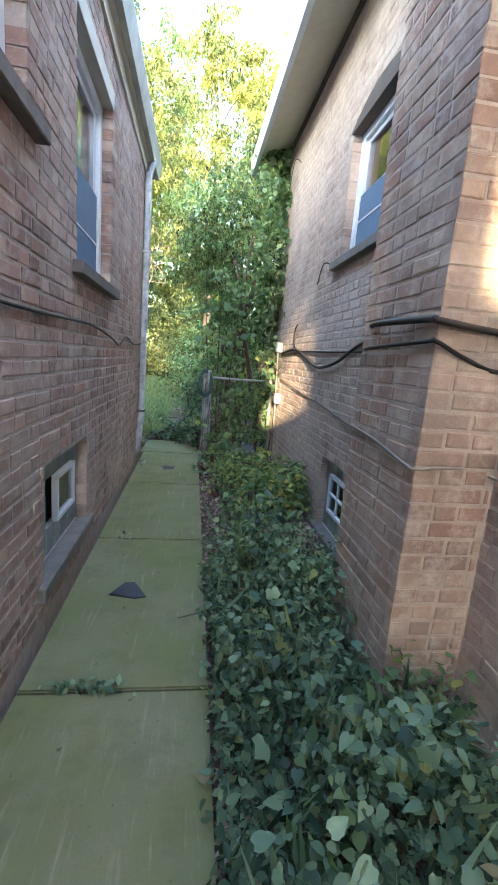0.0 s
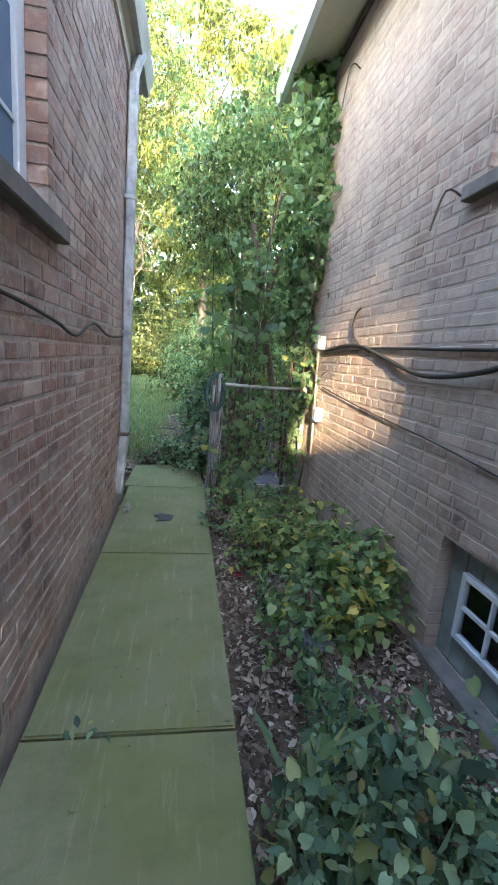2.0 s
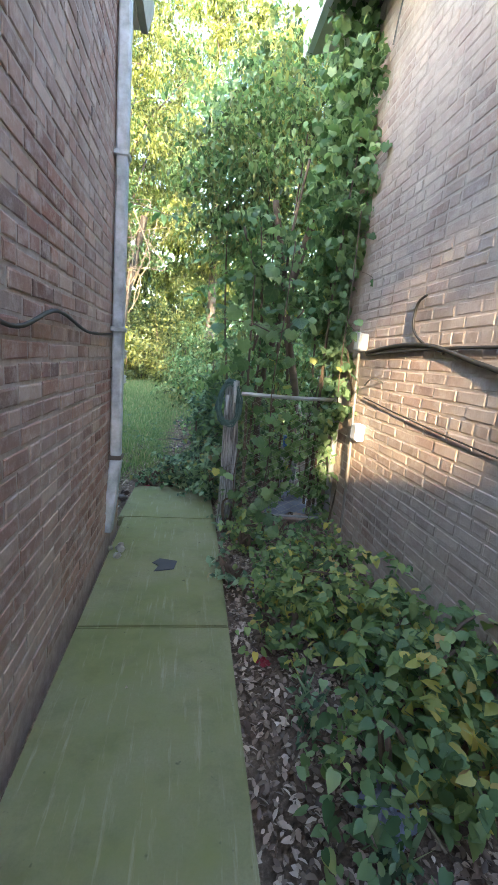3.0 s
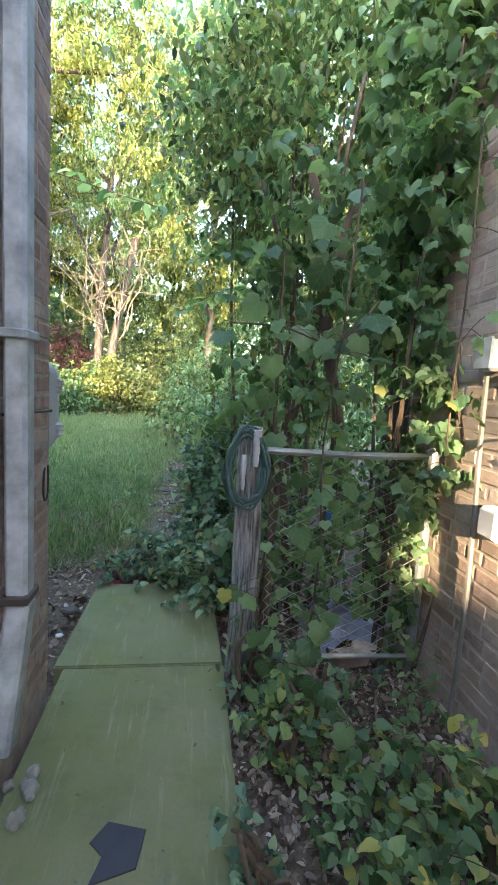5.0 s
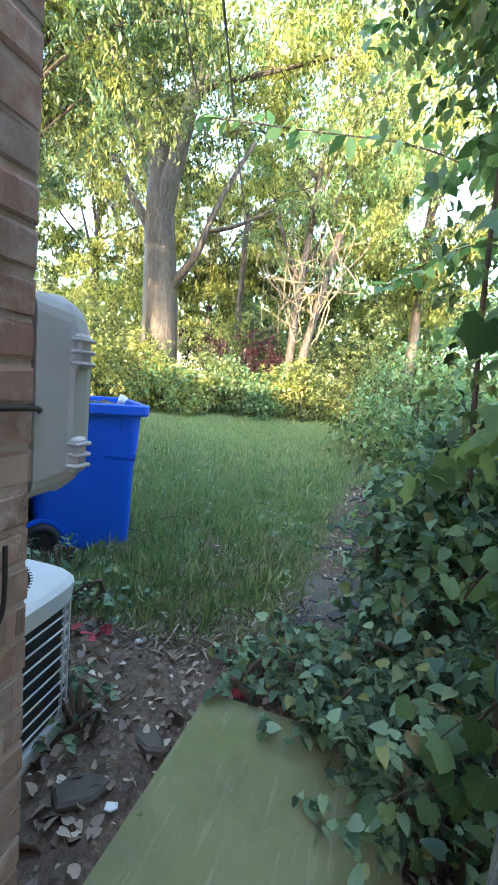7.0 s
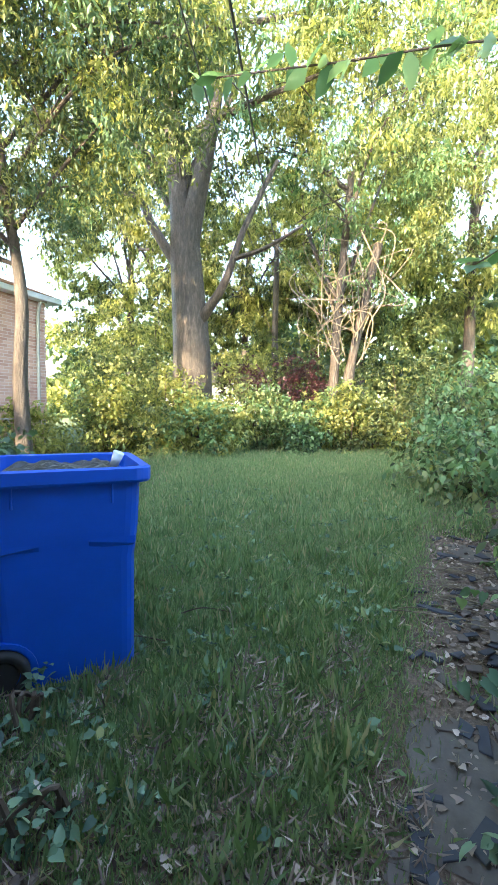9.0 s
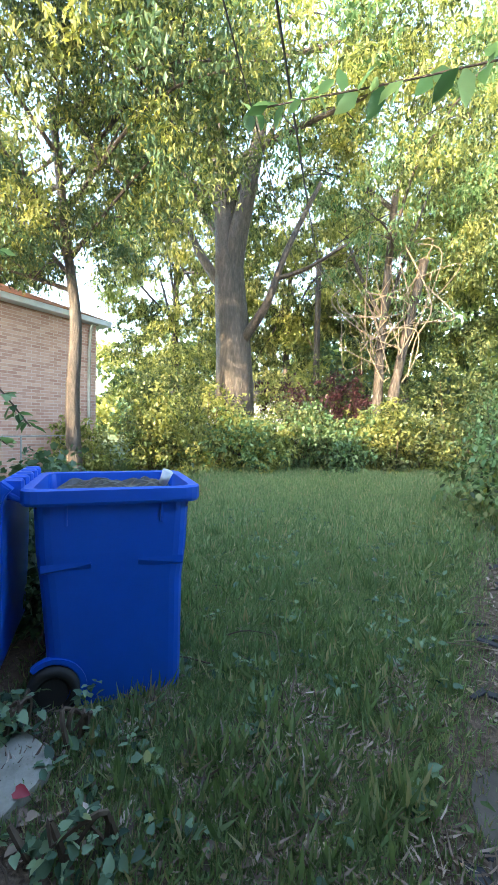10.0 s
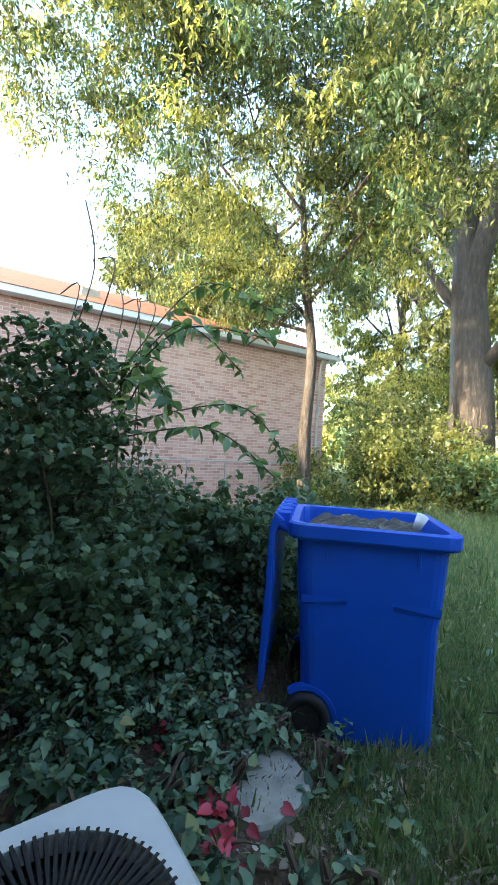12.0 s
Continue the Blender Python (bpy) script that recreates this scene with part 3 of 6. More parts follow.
# chimney breast on the neighbouring wall
CH = (1.54, 2.95, 3.62)
chimney = empty("chimney", "stepped brick chimney breast with lime-smeared mortar on the neighbouring wall", "chimney")
part("core", boxes(((CH[0] + 0.002, CH[1] + 0.002, -0.3), (WALL_R + 0.002, CH[2] - 0.004, 6.2))), M_MORTAR_R, chimney)
brick_field(chimney, pose(CH[0], 0, 0, 0, 0, -90), -CH[2], -CH[1], -0.06, 6.2, [], M_BRICK_C, (-4, 0, 0.3, 2.2), 7, 0.3)
brick_field(chimney, pose(0, CH[1], 0), CH[0], WALL_R - 0.01, -0.06, 6.2, [], M_BRICK_C, (1, 3, 0.3, 2.2), 8, 0.45)
brick_field(chimney, pose(0, CH[2], 0, 0, 0, 180), -WALL_R + 0.01, -CH[0], -0.06, 6.2, [], M_BRICK_C, None, 9, 0.3)


# ---- windows ----
def sash_window(name, x, out, hole, label, arched=False, blind=True):
    """A white two-sash window in a side wall at x; out is the way it faces, +1 or -1."""
    y0, y1, z0, z1 = hole
    w = empty(name, label, "window", kind="structure")
    X = lambda a, b: (min(x - out * a, x - out * b), max(x - out * a, x - out * b))
    def bars(d0, d1, spec, bevel=0.004):
        xa, xb = X(d0, d1)
        return boxes(*[((xa, a, c), (xb, b, d)) for a, b, c, d in spec], bevel=bevel)
    f = 0.075
    part("frame", bars(0.075, 0.17, [(y0, y0 + f, z0, z1), (y1 - f, y1, z0, z1), (y0 + f, y1 - f, z1 - f, z1), (y0 + f, y1 - f, z0, z0 + 0.05)]), M_WHITE, w)
    zm, s = z0 + (z1 - z0) * 0.5, 0.04
    a, b = y0 + f, y1 - f
    for nm, d, c, e in (("upper_sash", 0.105, zm - 0.02, z1 - f), ("lower_sash", 0.125, z0 + 0.05, zm + 0.02)):
        sash = part(nm, bars(d, d + 0.02, [(a, a + s, c, e), (b - s, b, c, e), (a + s, b - s, e - s, e), (a + s, b - s, c, c + s)], 0.003), M_WHITE, w)
        pane = part("pane", bars(d + 0.007, d + 0.012, [(a + s - 0.004, b - s + 0.004, c + s - 0.004, e - s + 0.004)], 0), M_GLASS, sash)
        pane.visible_shadow = False
    part("insect_screen", bars(0.092, 0.095, [(a + 0.01, b - 0.01, z0 + 0.055, zm)], 0), M_SCREEN, w)
    part("screen_rail", bars(0.086, 0.091, [(a, b, z0 + 0.28, z0 + 0.295)], 0), M_WHITE, w)
    if blind:
        part("blind", bars(0.165, 0.168, [(a, b, zm + 0.1, z1 - f)], 0), M_BLIND, w)
    # flat black sheet instead of a room: its darkness is all colour
    part("dark_interior", bars(0.245, 0.25, [(y0, y1, z0, z1)], 0), M_ROOM_SHADE, w)
    part("sill", bars(-0.06, 0.10, [(y0 - 0.09, y1 + 0.09, z0 - 0.075, z0 - 0.004)], 0.006), M_SILL, w, "grey stone sill")
    if arched:
        bm = bmesh.new()
        n = 10
        xa, xb = X(-0.012, 0.075)
        low, high = [], []
        for k in range(n + 1):
            u = k / n
            yy = y0 - 0.02 + (y1 - y0 + 0.04) * u
            low.append((yy, z1 - 0.012 - 0.005))
            high.append((yy, z1 + 0.13 * (1 - (2 * u - 1) ** 2)))
        for k in range(n):
            q = [low[k], low[k + 1], high[k + 1], high[k]]
            va, vb = [bm.verts.new((xa, *p)) for p in q], [bm.verts.new((xb, *p)) for p in q]
            bm.faces.new(va[::-1]), bm.faces.new(vb)
            for i in range(4):
                bm.faces.new((va[i], va[(i + 1) % 4], vb[(i + 1) % 4], vb[i]))
        part("arched_head", bm, M_DARKTRIM, w, "dark arched panel above the window")
    else:
        part("lintel", bars(-0.004, 0.10, [(y0 - 0.02, y1 + 0.02, z1, z1 + 0.12)], 0.004), M_SOFFIT, w)
    return w


sash_window("window_1", 0.0, 1, HOLE_L1, "white double-hung window in the red brick wall", blind=False)
sash_window("window_2", 0.0, 1, HOLE_L2, "tall white double-hung window with half insect screen and stone sill")
sash_window("window_3", WALL_R, -1, HOLE_R1, "white double-hung window with dark arched head in faded brick", arched=True, blind=False)
sash_window("window_4", WALL_R, -1, HOLE_R0, "white double-hung window nearer the street", arched=True, blind=False)


def basement_window(name, x, out, hole, small, label, muntin):
    y0, y1, z0, z1 = hole
    w = empty(name, label, "window", kind="structure")
    X = lambda a, b: (min(x - out * a, x - out * b), max(x - out * a, x - out * b))
    def bars(d0, d1, spec, bevel=0.003):
        xa, xb = X(d0, d1)
        return boxes(*[((xa, a, c), (xb, b, d)) for a, b, c, d in spec], bevel=bevel)
    sy0, sy1, sz0, sz1 = small
    ys = np.linspace(y0, y1, 8)
    for a, b in zip(ys, ys[1:]):
        spans = [(z0, z1)] if b <= sy0 or a >= sy1 else [(z0, sz0), (sz1, z1)]
        for c, d in spans:
            part("board", bars(0.07, 0.10, [(a + 0.002, b - 0.002, c, d)], 0.004), M_BOARD, w)
    f = 0.03
    part("frame", bars(0.04, 0.075, [(sy0, sy0 + f, sz0, sz1), (sy1 - f, sy1, sz0, sz1), (sy0 + f, sy1 - f, sz1 - f, sz1), (sy0 + f, sy1 - f, sz0, sz0 + f)]), M_WHITE, w)
    if muntin:
        for k in (1, 2):
            ym = sy0 + (sy1 - sy0) * k / 3
            part("muntin", bars(0.045, 0.07, [(ym - 0.009, ym + 0.009, sz0 + f, sz1 - f)]), M_WHITE, w)
        zm = (sz0 + sz1) / 2
        part("crossbar", bars(0.047, 0.068, [(sy0 + f, sy1 - f, zm - 0.009, zm + 0.009)], 0), M_WHITE, w)
    part("pane", bars(0.058, 0.062, [(sy0 + f, sy1 - f, sz0 + f, sz1 - f)], 0), M_GLASS, w).visible_shadow = False
    # black sheet closing the opening, basement shade put into its colour
    part("dark_interior", bars(0.2, 0.205, [(y0, y1, z0, z1)], 0), M_ROOM_SHADE, w)
    part("sill", bars(-0.035, 0.07, [(y0 - 0.10, y1 + 0.08, z0 - 0.09, z0 - 0.003)], 0.01), M_SILL, w, "rough grey sill")
    return w


basement_window("window_5", 0.0, 1, HOLE_LB, (3.92, 4.28, 0.42, 0.70), "boarded basement window with a small white hopper sash", False)
basement_window("window_6", WALL_R, -1, HOLE_RB, (4.30, 4.92, 0.18, 0.52), "basement window with white sash and grey boards behind the ivy", True)


# ---- eaves and roofs ----
def prism(profile, y0, y1):
    bm = bmesh.new()
    a, b = [bm.verts.new((x, y0, z)) for x, z in profile], [bm.verts.new((x, y1, z)) for x, z in profile]
    bm.faces.new(a), bm.faces.new(b[::-1])
    for k in range(len(profile)):
        bm.faces.new((a[k], b[k], b[(k + 1) % len(profile)], a[(k + 1) % len(profile)]))
    bmesh.ops.recalc_face_normals(bm, faces=bm.faces)
    return bm


roof_1 = empty("roof_1", "low grey shingled roof with painted trim and a weathered gutter", "roof", kind="structure")
part("frieze_board", prism([(0.0, 3.50), (0.022, 3.50), (0.022, 3.60), (0.0, 3.60)], -3.0, 7.55), M_SOFFIT, roof_1)
part("soffit", prism([(-0.05, 3.60), (0.06, 3.60), (0.06, 3.635), (-0.05, 3.635)], -3.0, 7.58), M_SOFFIT, roof_1)
part("gutter", prism([(0.062, 3.61), (0.11, 3.61), (0.135, 3.70), (0.15, 3.75), (0.15, 3.765), (0.13, 3.765), (0.10, 3.63), (0.075, 3.63), (0.075, 3.76), (0.062, 3.76)], -3.0, 7.62), M_GUTTER, roof_1, "weathered metal gutter")
bm = bmesh.new()
q = [bm.verts.new(p) for p in ((0.10, -3.2, 3.74), (0.10, 7.66, 3.74), (-7.1, 7.66, 3.74), (-7.1, -3.2, 3.74), (-3.5, 1.0, 4.4), (-3.5, 3.4, 4.4))]
for f in ((0, 1, 5, 4), (1, 2, 5), (2, 3, 4, 5), (3, 0, 4), (3, 2, 1, 0)):
    bm.faces.new([q[k] for k in f])
part("shingles", bm, M_ROOFD, roof_1)
roof_2 = empty("roof_2", "broad cream soffit and low shingled roof over the neighbouring house", "roof", kind="structure")
part("soffit", prism([(1.46, 4.20), (WALL_R + 0.05, 4.36), (WALL_R + 0.05, 4.39), (1.46, 4.23)], -3.3, 8.45), M_SOFFIT, roof_2, "cream painted soffit")
part("wall_trim", prism([(WALL_R - 0.03, 4.27), (WALL_R - 0.005, 4.27), (WALL_R - 0.005, 4.34), (WALL_R - 0.03, 4.33)], -3.0, 8.1), M_DARKTRIM, roof_2)
part("fascia", prism([(1.40, 4.16), (1.455, 4.16), (1.455, 4.36), (1.38, 4.36)], -3.3, 8.47), M_WHITE, roof_2, "white gutter board")
bm = bmesh.new()
q = [bm.verts.new(p) for p in ((1.40, -3.3, 4.37), (1.40, 8.45, 4.37), (11.3, 8.45, 4.37), (11.3, -3.3, 4.37), (6.2, 1.5, 6.6), (6.2, 3.8, 6.6))]
for f in ((0, 4, 5, 1), (1, 5, 2), (2, 5, 4, 3), (3, 4, 0), (3, 2, 1, 0)):
    bm.faces.new([q[k] for k in f])
bmesh.ops.recalc_face_normals(bm, faces=bm.faces)
part("shingles", bm, M_ROOFD, roof_2)
# unseen wall added across the street end; its top sets the sun patch's lower edge
tagged(link_mesh("wall_6", boxes(((-14, -12.3, -0.3), (18, -12.0, 5.68))), M_BRICK_FAR), "added unseen brick wall closing the street end and cutting off the low sun", "wall", kind="structure")


# ---- neighbouring house across the yard ----
def far_house():
    h = empty("neighbour_house", "long pinkish brick house with an orange-brown hipped roof behind the yard", "house")
    x1, y0, y1, ze = -8.75, 2.0, 15.6, 3.95
    part("wall", boxes(((x1 - 9, y0, 0.0), (x1, y1, ze))), M_BRICK_FAR, h)
    part("eave_board", boxes(((x1 - 9.4, y0 - 0.4, ze), (x1 + 0.28, y1 + 0.28, ze + 0.13)), bevel=0.01), M_WHITE, h, "white painted eave")
    bm = bmesh.new()
    v = [bm.verts.new(p) for p in ((x1 + 0.3, y0 - 0.4, ze + 0.13), (x1 + 0.3, y1 + 0.3, ze + 0.13), (x1 - 9.3, y1 + 0.3, ze + 0.13), (x1 - 9.3, y0 - 0.4, ze + 0.13), (x1 - 4.5, y0 + 4.4, ze + 2.0), (x1 - 4.5, y1 - 4.4, ze + 2.0))]
    for f in ((0, 1, 5, 4), (1, 2, 5), (2, 3, 4, 5), (3, 0, 4)):
        bm.faces.new([v[k] for k in f])
    roof = part("roof", bm, M_ROOF, h, "orange-brown shingles")
    part("vent", boxes(((x1 - 1.2, 9.3, ze + 0.55), (x1 - 0.9, 9.7, ze + 0.78)), bevel=0.02), M_GUTTER, roof)
    part("downspout", tube(bmesh.new(), smooth_line([(x1 + 0.2, y1 - 0.1, ze), (x1 + 0.06, y1 - 0.25, ze - 0.35), (x1 + 0.05, y1 - 0.25, 0.4)], 5), 0.04, 6), M_GUTTER, h)


far_house()


# ---- trees ----
def tree(name, label, base, trunk_pts, r0, r1, centre, radii, n_limb, n_clump, per, leaf_size, leaf_mats, seed, spread=0.55, shape=LEAF_SLIM, droop=0.55, twigs=5, lobes=()):
    """A tapered trunk with limbs that reach into a crown of leaf clumps."""
    rng, r = np.random.default_rng(seed), random.Random(seed)
    t = empty(name, label, "tree", at=base)
    pts = smooth_line(trunk_pts, 5)
    radius = [r0 + (r1 - r0) * (k / (len(pts) - 1)) ** 0.8 for k in range(len(pts))]
    radius[0] *= 1.35
    part("trunk", tube(bmesh.new(), pts, radius, 12), M_BARK, t, smooth=True)
    u = rng.normal(0, 1, (n_clump, 3))
    u = u / np.linalg.norm(u, axis=1)[:, None] * (rng.uniform(0.25, 1.0, (n_clump, 1)) ** 0.5)
    cl = np.array(centre) + u * np.array(radii)
    for c2, r2, n2 in lobes:
        u2 = rng.normal(0, 1, (n2, 3))
        u2 = u2 / np.linalg.norm(u2, axis=1)[:, None] * (rng.uniform(0.1, 1.0, (n2, 1)) ** 0.45)
        cl = np.concatenate((cl, np.array(c2) + u2 * np.array(r2)))
    top = len(pts) - 1
    for k in range(n_limb):
        a = pts[int(top * (0.62 + 0.38 * (k + 0.5) / n_limb))]
        tgt = Vector(cl[r.randrange(n_clump)])
        mid = a.lerp(tgt, 0.5) + Vector((r.uniform(-.4, .4), r.uniform(-.4, .4), r.uniform(-0.2, 0.7)))
        line = smooth_line([a, mid, tgt], 6)
        bm = tube(bmesh.new(), line, [max(r1 * 0.75 * (1 - i / len(line)), 0.012) for i in range(len(line))], 7)
        for _ in range(twigs):
            s = line[r.randrange(3, len(line))]
            e = s + Vector((r.uniform(-1, 1), r.uniform(-1, 1), r.uniform(-0.5, 0.8))) * r.uniform(0.5, 1.4)
            tube(bm, smooth_line([s, s.lerp(e, 0.5) + Vector((0, 0, 0.12)), e], 3), [0.022, 0.02, 0.016, 0.013, 0.011, 0.009, 0.006], 5)
        part("limb", bm, M_BARK, t)
    k = len(leaf_mats)
    for i, lm in enumerate(leaf_mats):
        p = sprays(rng, cl[i::k], per, (spread, spread, spread * 0.7))
        leaves("crown", p, rng.uniform(0.7, 1.3, len(p)) * leaf_size, shape, lm, rng, t, droop)
    return t


maple = tree("maple_tree", "huge old tree with grey trunk forking high above the hedge", (-6.05, 18.2, 0.4), [(0, 0, -0.2), (-0.05, 0, 2.5), (-0.25, 0, 5.0), (-0.45, 0.1, 6.6), (-0.9, 0.2, 9.0), (-1.3, 0.2, 12.0)], 0.66, 0.20,
     (0.2, 0.5, 11.2), (5.6, 3.0, 4.6), 12, 205, 160, 0.17, (M_TREE, M_SUNLIT_LEAF, M_VINE), 11, 0.34, lobes=(((1.0, -2.2, 8.4), (0.9, 0.7, 2.2), 24), ((-3.2, -0.6, 8.6), (2.4, 1.6, 2.2), 26)))
for line, ra, rb in (([(-0.28, 0, 4.9), (-0.05, 0, 6.2), (0.3, 0, 7.6), (0.6, 0.1, 9.5), (0.5, 0.2, 12.0)], 0.34, 0.12), ([(-0.2, -0.1, 4.6), (-1.1, -0.2, 5.9), (-1.7, -0.2, 6.9), (-2.6, 0, 7.4)], 0.17, 0.06),
                     ([(0.0, 0, 3.2), (0.6, -0.1, 3.8), (1.1, -0.2, 4.4), (1.6, -0.2, 5.6), (2.4, 0, 7.2)], 0.16, 0.05), ([(1.3, -0.2, 4.9), (2.2, -0.3, 5.0), (3.2, -0.3, 5.4)], 0.07, 0.03), ([(-0.45, 0, 6.2), (-1.2, 0.1, 7.2), (-2.0, 0.2, 8.6)], 0.12, 0.04)):
    pts = smooth_line(line, 6)
    part("limb", tube(bmesh.new(), pts, [ra + (rb - ra) * k / (len(pts) - 1) for k in range(len(pts))], 10), M_BARK, maple, smooth=True)
tree("ash_tree", "slim leaning tree with a pale lit trunk before the brick house", (-6.7, 13.4, 0.2), [(0, 0, -0.2), (-0.12, 0, 1.6), (-0.1, 0.05, 3.2), (-0.45, 0.1, 4.8), (-0.9, 0.1, 7.5)], 0.16, 0.07,
     (-0.6, -0.6, 7.0), (5.4, 3.6, 3.0), 14, 330, 190, 0.11, (M_TREE, M_BUSH, M_TREE, M_SUNLIT_LEAF), 12, 0.28, LEAF_SLIM, 0.55, 7, (((-0.8, -4.8, 8.8), (3.6, 3.0, 1.8), 190), ((0.6, -1.6, 8.8), (3.0, 2.6, 1.8), 130), ((-1.2, -0.6, 5.0), (1.8, 1.4, 0.8), 30), ((0.4, 0.6, 7.8), (1.8, 1.5, 1.9), 70)))
twin = tree("elm_tree", "twin-stemmed tree wrapped in pale dry vines by the back hedge", (-2.5, 20.0, 0.45), [(0, 0, -0.2), (0.02, 0, 2.0), (0.1, 0, 4.0), (0.3, 0.1, 7.5)], 0.17, 0.09,
            (0.6, 0.6, 8.6), (3.4, 2.6, 4.6), 9, 185, 160, 0.15, (M_TREE, M_SUNLIT_LEAF, M_VINE), 13, 0.34)
part("trunk", tube(bmesh.new(), smooth_line([(0.38, 0.05, -0.2), (0.40, 0, 1.5), (0.62, 0, 3.0), (1.1, 0.1, 5.5)], 5), [0.15] * 8 + [0.12] * 8, 10), M_BARK, twin, smooth=True)
_r = random.Random(5)
for _ in range(30):
    a = Vector((_r.uniform(-1.3, 1.3), _r.uniform(-0.6, 0.2), _r.uniform(3.6, 6.4)))
    b = a + Vector((_r.uniform(-1.1, 1.1), _r.uniform(-0.3, 0.2), _r.uniform(-1.6, 0.3)))
    c = Vector((_r.uniform(-0.5, 0.9), -0.2, _r.uniform(2.2, 4.2)))
    part("dry_vine", tube(bmesh.new(), smooth_line([a, b, b.lerp(c, 0.5) + Vector((_r.uniform(-.3, .3), 0, _r.uniform(-.2, .2))), c], 5), _r.uniform(0.006, 0.02), 5), M_PALESTEM, twin)

for i, (bx, by, h, rad, lm) in enumerate(((1.2, 27.0, 11.5, (4.6, 3.5, 7.2), (M_SUNLIT_LEAF, M_TREE, M_SUNLIT_LEAF)), (6.5, 23.0, 10.0, (4.2, 3.8, 6.5), (M_SUNLIT_LEAF, M_TREE)), (-14.0, 25.0, 9.0, (5.0, 3.5, 5.5), (M_TREE, M_SUNLIT_LEAF)),
                                          (-9.5, 29.0, 8.5, (4.5, 3.0, 5.5), (M_TREE, M_SUNLIT_LEAF)), (-3.5, 30.0, 9.5, (4.8, 3.0, 6.0), (M_TREE, M_SUNLIT_LEAF)), (-17.5, 15.5, 8.5, (4.0, 4.0, 4.0), (M_TREE,)))):
    tree("tall_tree", "tall sunlit yellow-green tree beyond the yard", (bx, by, 0.4), [(0, 0, -0.2), (0.1, 0, h * 0.3), (0.0, 0.1, h * 0.7), (0.2, 0, h * 1.1)], 0.3, 0.12,
         (0, 0, h), rad, 8, 225, 150, 0.26, lm, 30 + i, 0.40)["group"] = "trees beyond the yard"

# unseen tree added behind; its dense crown bounds the sun patch from above
tree("sun_screen_tree", "added unseen tree behind the view, its crown screening the low sun", (-0.6, -10.0, 0.0), [(0, 0, -0.2), (0.05, 0, 4.0), (0, 0.1, 8.4), (0.1, 0, 12.4)], 0.22, 0.1,
     (0.0, 0, 10.35), (4.4, 1.6, 3.7), 8, 820, 120, 0.30, (M_TREE,), 50, 0.42)


# ---- shrubs, vines and weeds ----
def shrub(name, label, category, base, centre, radii, n_clump, per, leaf_size, mats, seed, shape=LEAF_OVAL, spread=0.22, droop=0.45, stems=9, group="", low=0.05):
    rng, r = np.random.default_rng(seed), random.Random(seed)
    s = empty(name, label, category, group, at=base)
    u = rng.normal(0, 1, (n_clump, 3))
    u = u / np.linalg.norm(u, axis=1)[:, None] * (rng.uniform(0.1, 1.0, (n_clump, 1)) ** 0.4)
    cl = np.array(centre) + u * np.array(radii)
    cl[:, 2] = np.abs(cl[:, 2])
    for k in range(stems):
        tgt = Vector(cl[r.randrange(n_clump)])
        root = Vector((tgt.x * 0.35 + r.uniform(-.1, .1), tgt.y * 0.35 + r.uniform(-.1, .1), -0.12))
        mid = root.lerp(tgt, 0.55) + Vector((r.uniform(-.1, .1), r.uniform(-.1, .1), 0.15))
        part("stem", tube(bmesh.new(), smooth_line([root, mid, tgt], 5), [0.016 - 0.001 * i for i in range(11)], 5), M_STEM, s)
    k = len(mats)
    for i, lm in enumerate(mats):
        p = sprays(rng, cl[i::k], per, spread, 8)
        p[:, 2] = np.maximum(p[:, 2], low)
        leaves("foliage", p, rng.uniform(0.6, 1.35, len(p)) * leaf_size, shape, lm, rng, s, droop)
    return s


# vine-choked trees on the chain-link fence between the houses
shrub("climbing_vine", "dark tangle of climbing vine and saplings over the fence", "vine", (1.45, 8.6, 0), (0.0, 0.2, 3.1), (0.85, 0.65, 1.85), 150, 80, 0.062, (M_VINE, M_VINE, M_TREE), 60, LEAF_OVAL, 0.20, 0.6, 3)
shrub("climbing_vine", "broad-leaved grape vine hanging down before the fence", "vine", (1.14, 7.95, 0), (0.0, 0.0, 1.9), (0.28, 0.18, 1.15), 40, 16, 0.07, (M_VINE,), 61, LEAF_LOBED, 0.11, 0.75, 2)
shrub("climbing_vine", "vine curtain on the corner of the faded brick house", "vine", (1.80, 7.75, 0), (0.0, 0.15, 3.0), (0.20, 0.45, 1.7), 110, 34, 0.07, (M_VINE,), 62, LEAF_LOBED, 0.13, 0.75, 3)
shrub("climbing_vine", "overhanging leafy canopy above the fence", "vine", (2.1, 9.6, 0), (0.0, 0.1, 4.0), (1.5, 1.2, 1.6), 95, 56, 0.08, (M_TREE, M_VINE, M_SUNLIT_LEAF), 63, LEAF_OVAL, 0.26, 0.55, 5)
shrub("climbing_vine", "pale green vine creeping through the chain-link fence", "vine", (1.45, 8.0, 0), (0.0, 0.0, 0.55), (0.32, 0.10, 0.55), 60, 11, 0.07, (M_VINE,), 66, LEAF_LOBED, 0.09, 0.7, 2)
shrub("climbing_vine", "leafy boughs overhanging the end of the walkway", "vine", (1.35, 9.4, 0), (-0.5, -0.35, 3.35), (0.62, 0.7, 0.75), 70, 48, 0.065, (M_VINE, M_TREE), 67, LEAF_OVAL, 0.2, 0.55, 4)
shrub("climbing_vine", "vine leaves hiding the brick corner by the gate post", "vine", (1.76, 7.62, 0), (0.0, 0.0, 1.15), (0.10, 0.24, 1.15), 46, 24, 0.06, (M_VINE,), 68, LEAF_LOBED, 0.09, 0.75, 2)
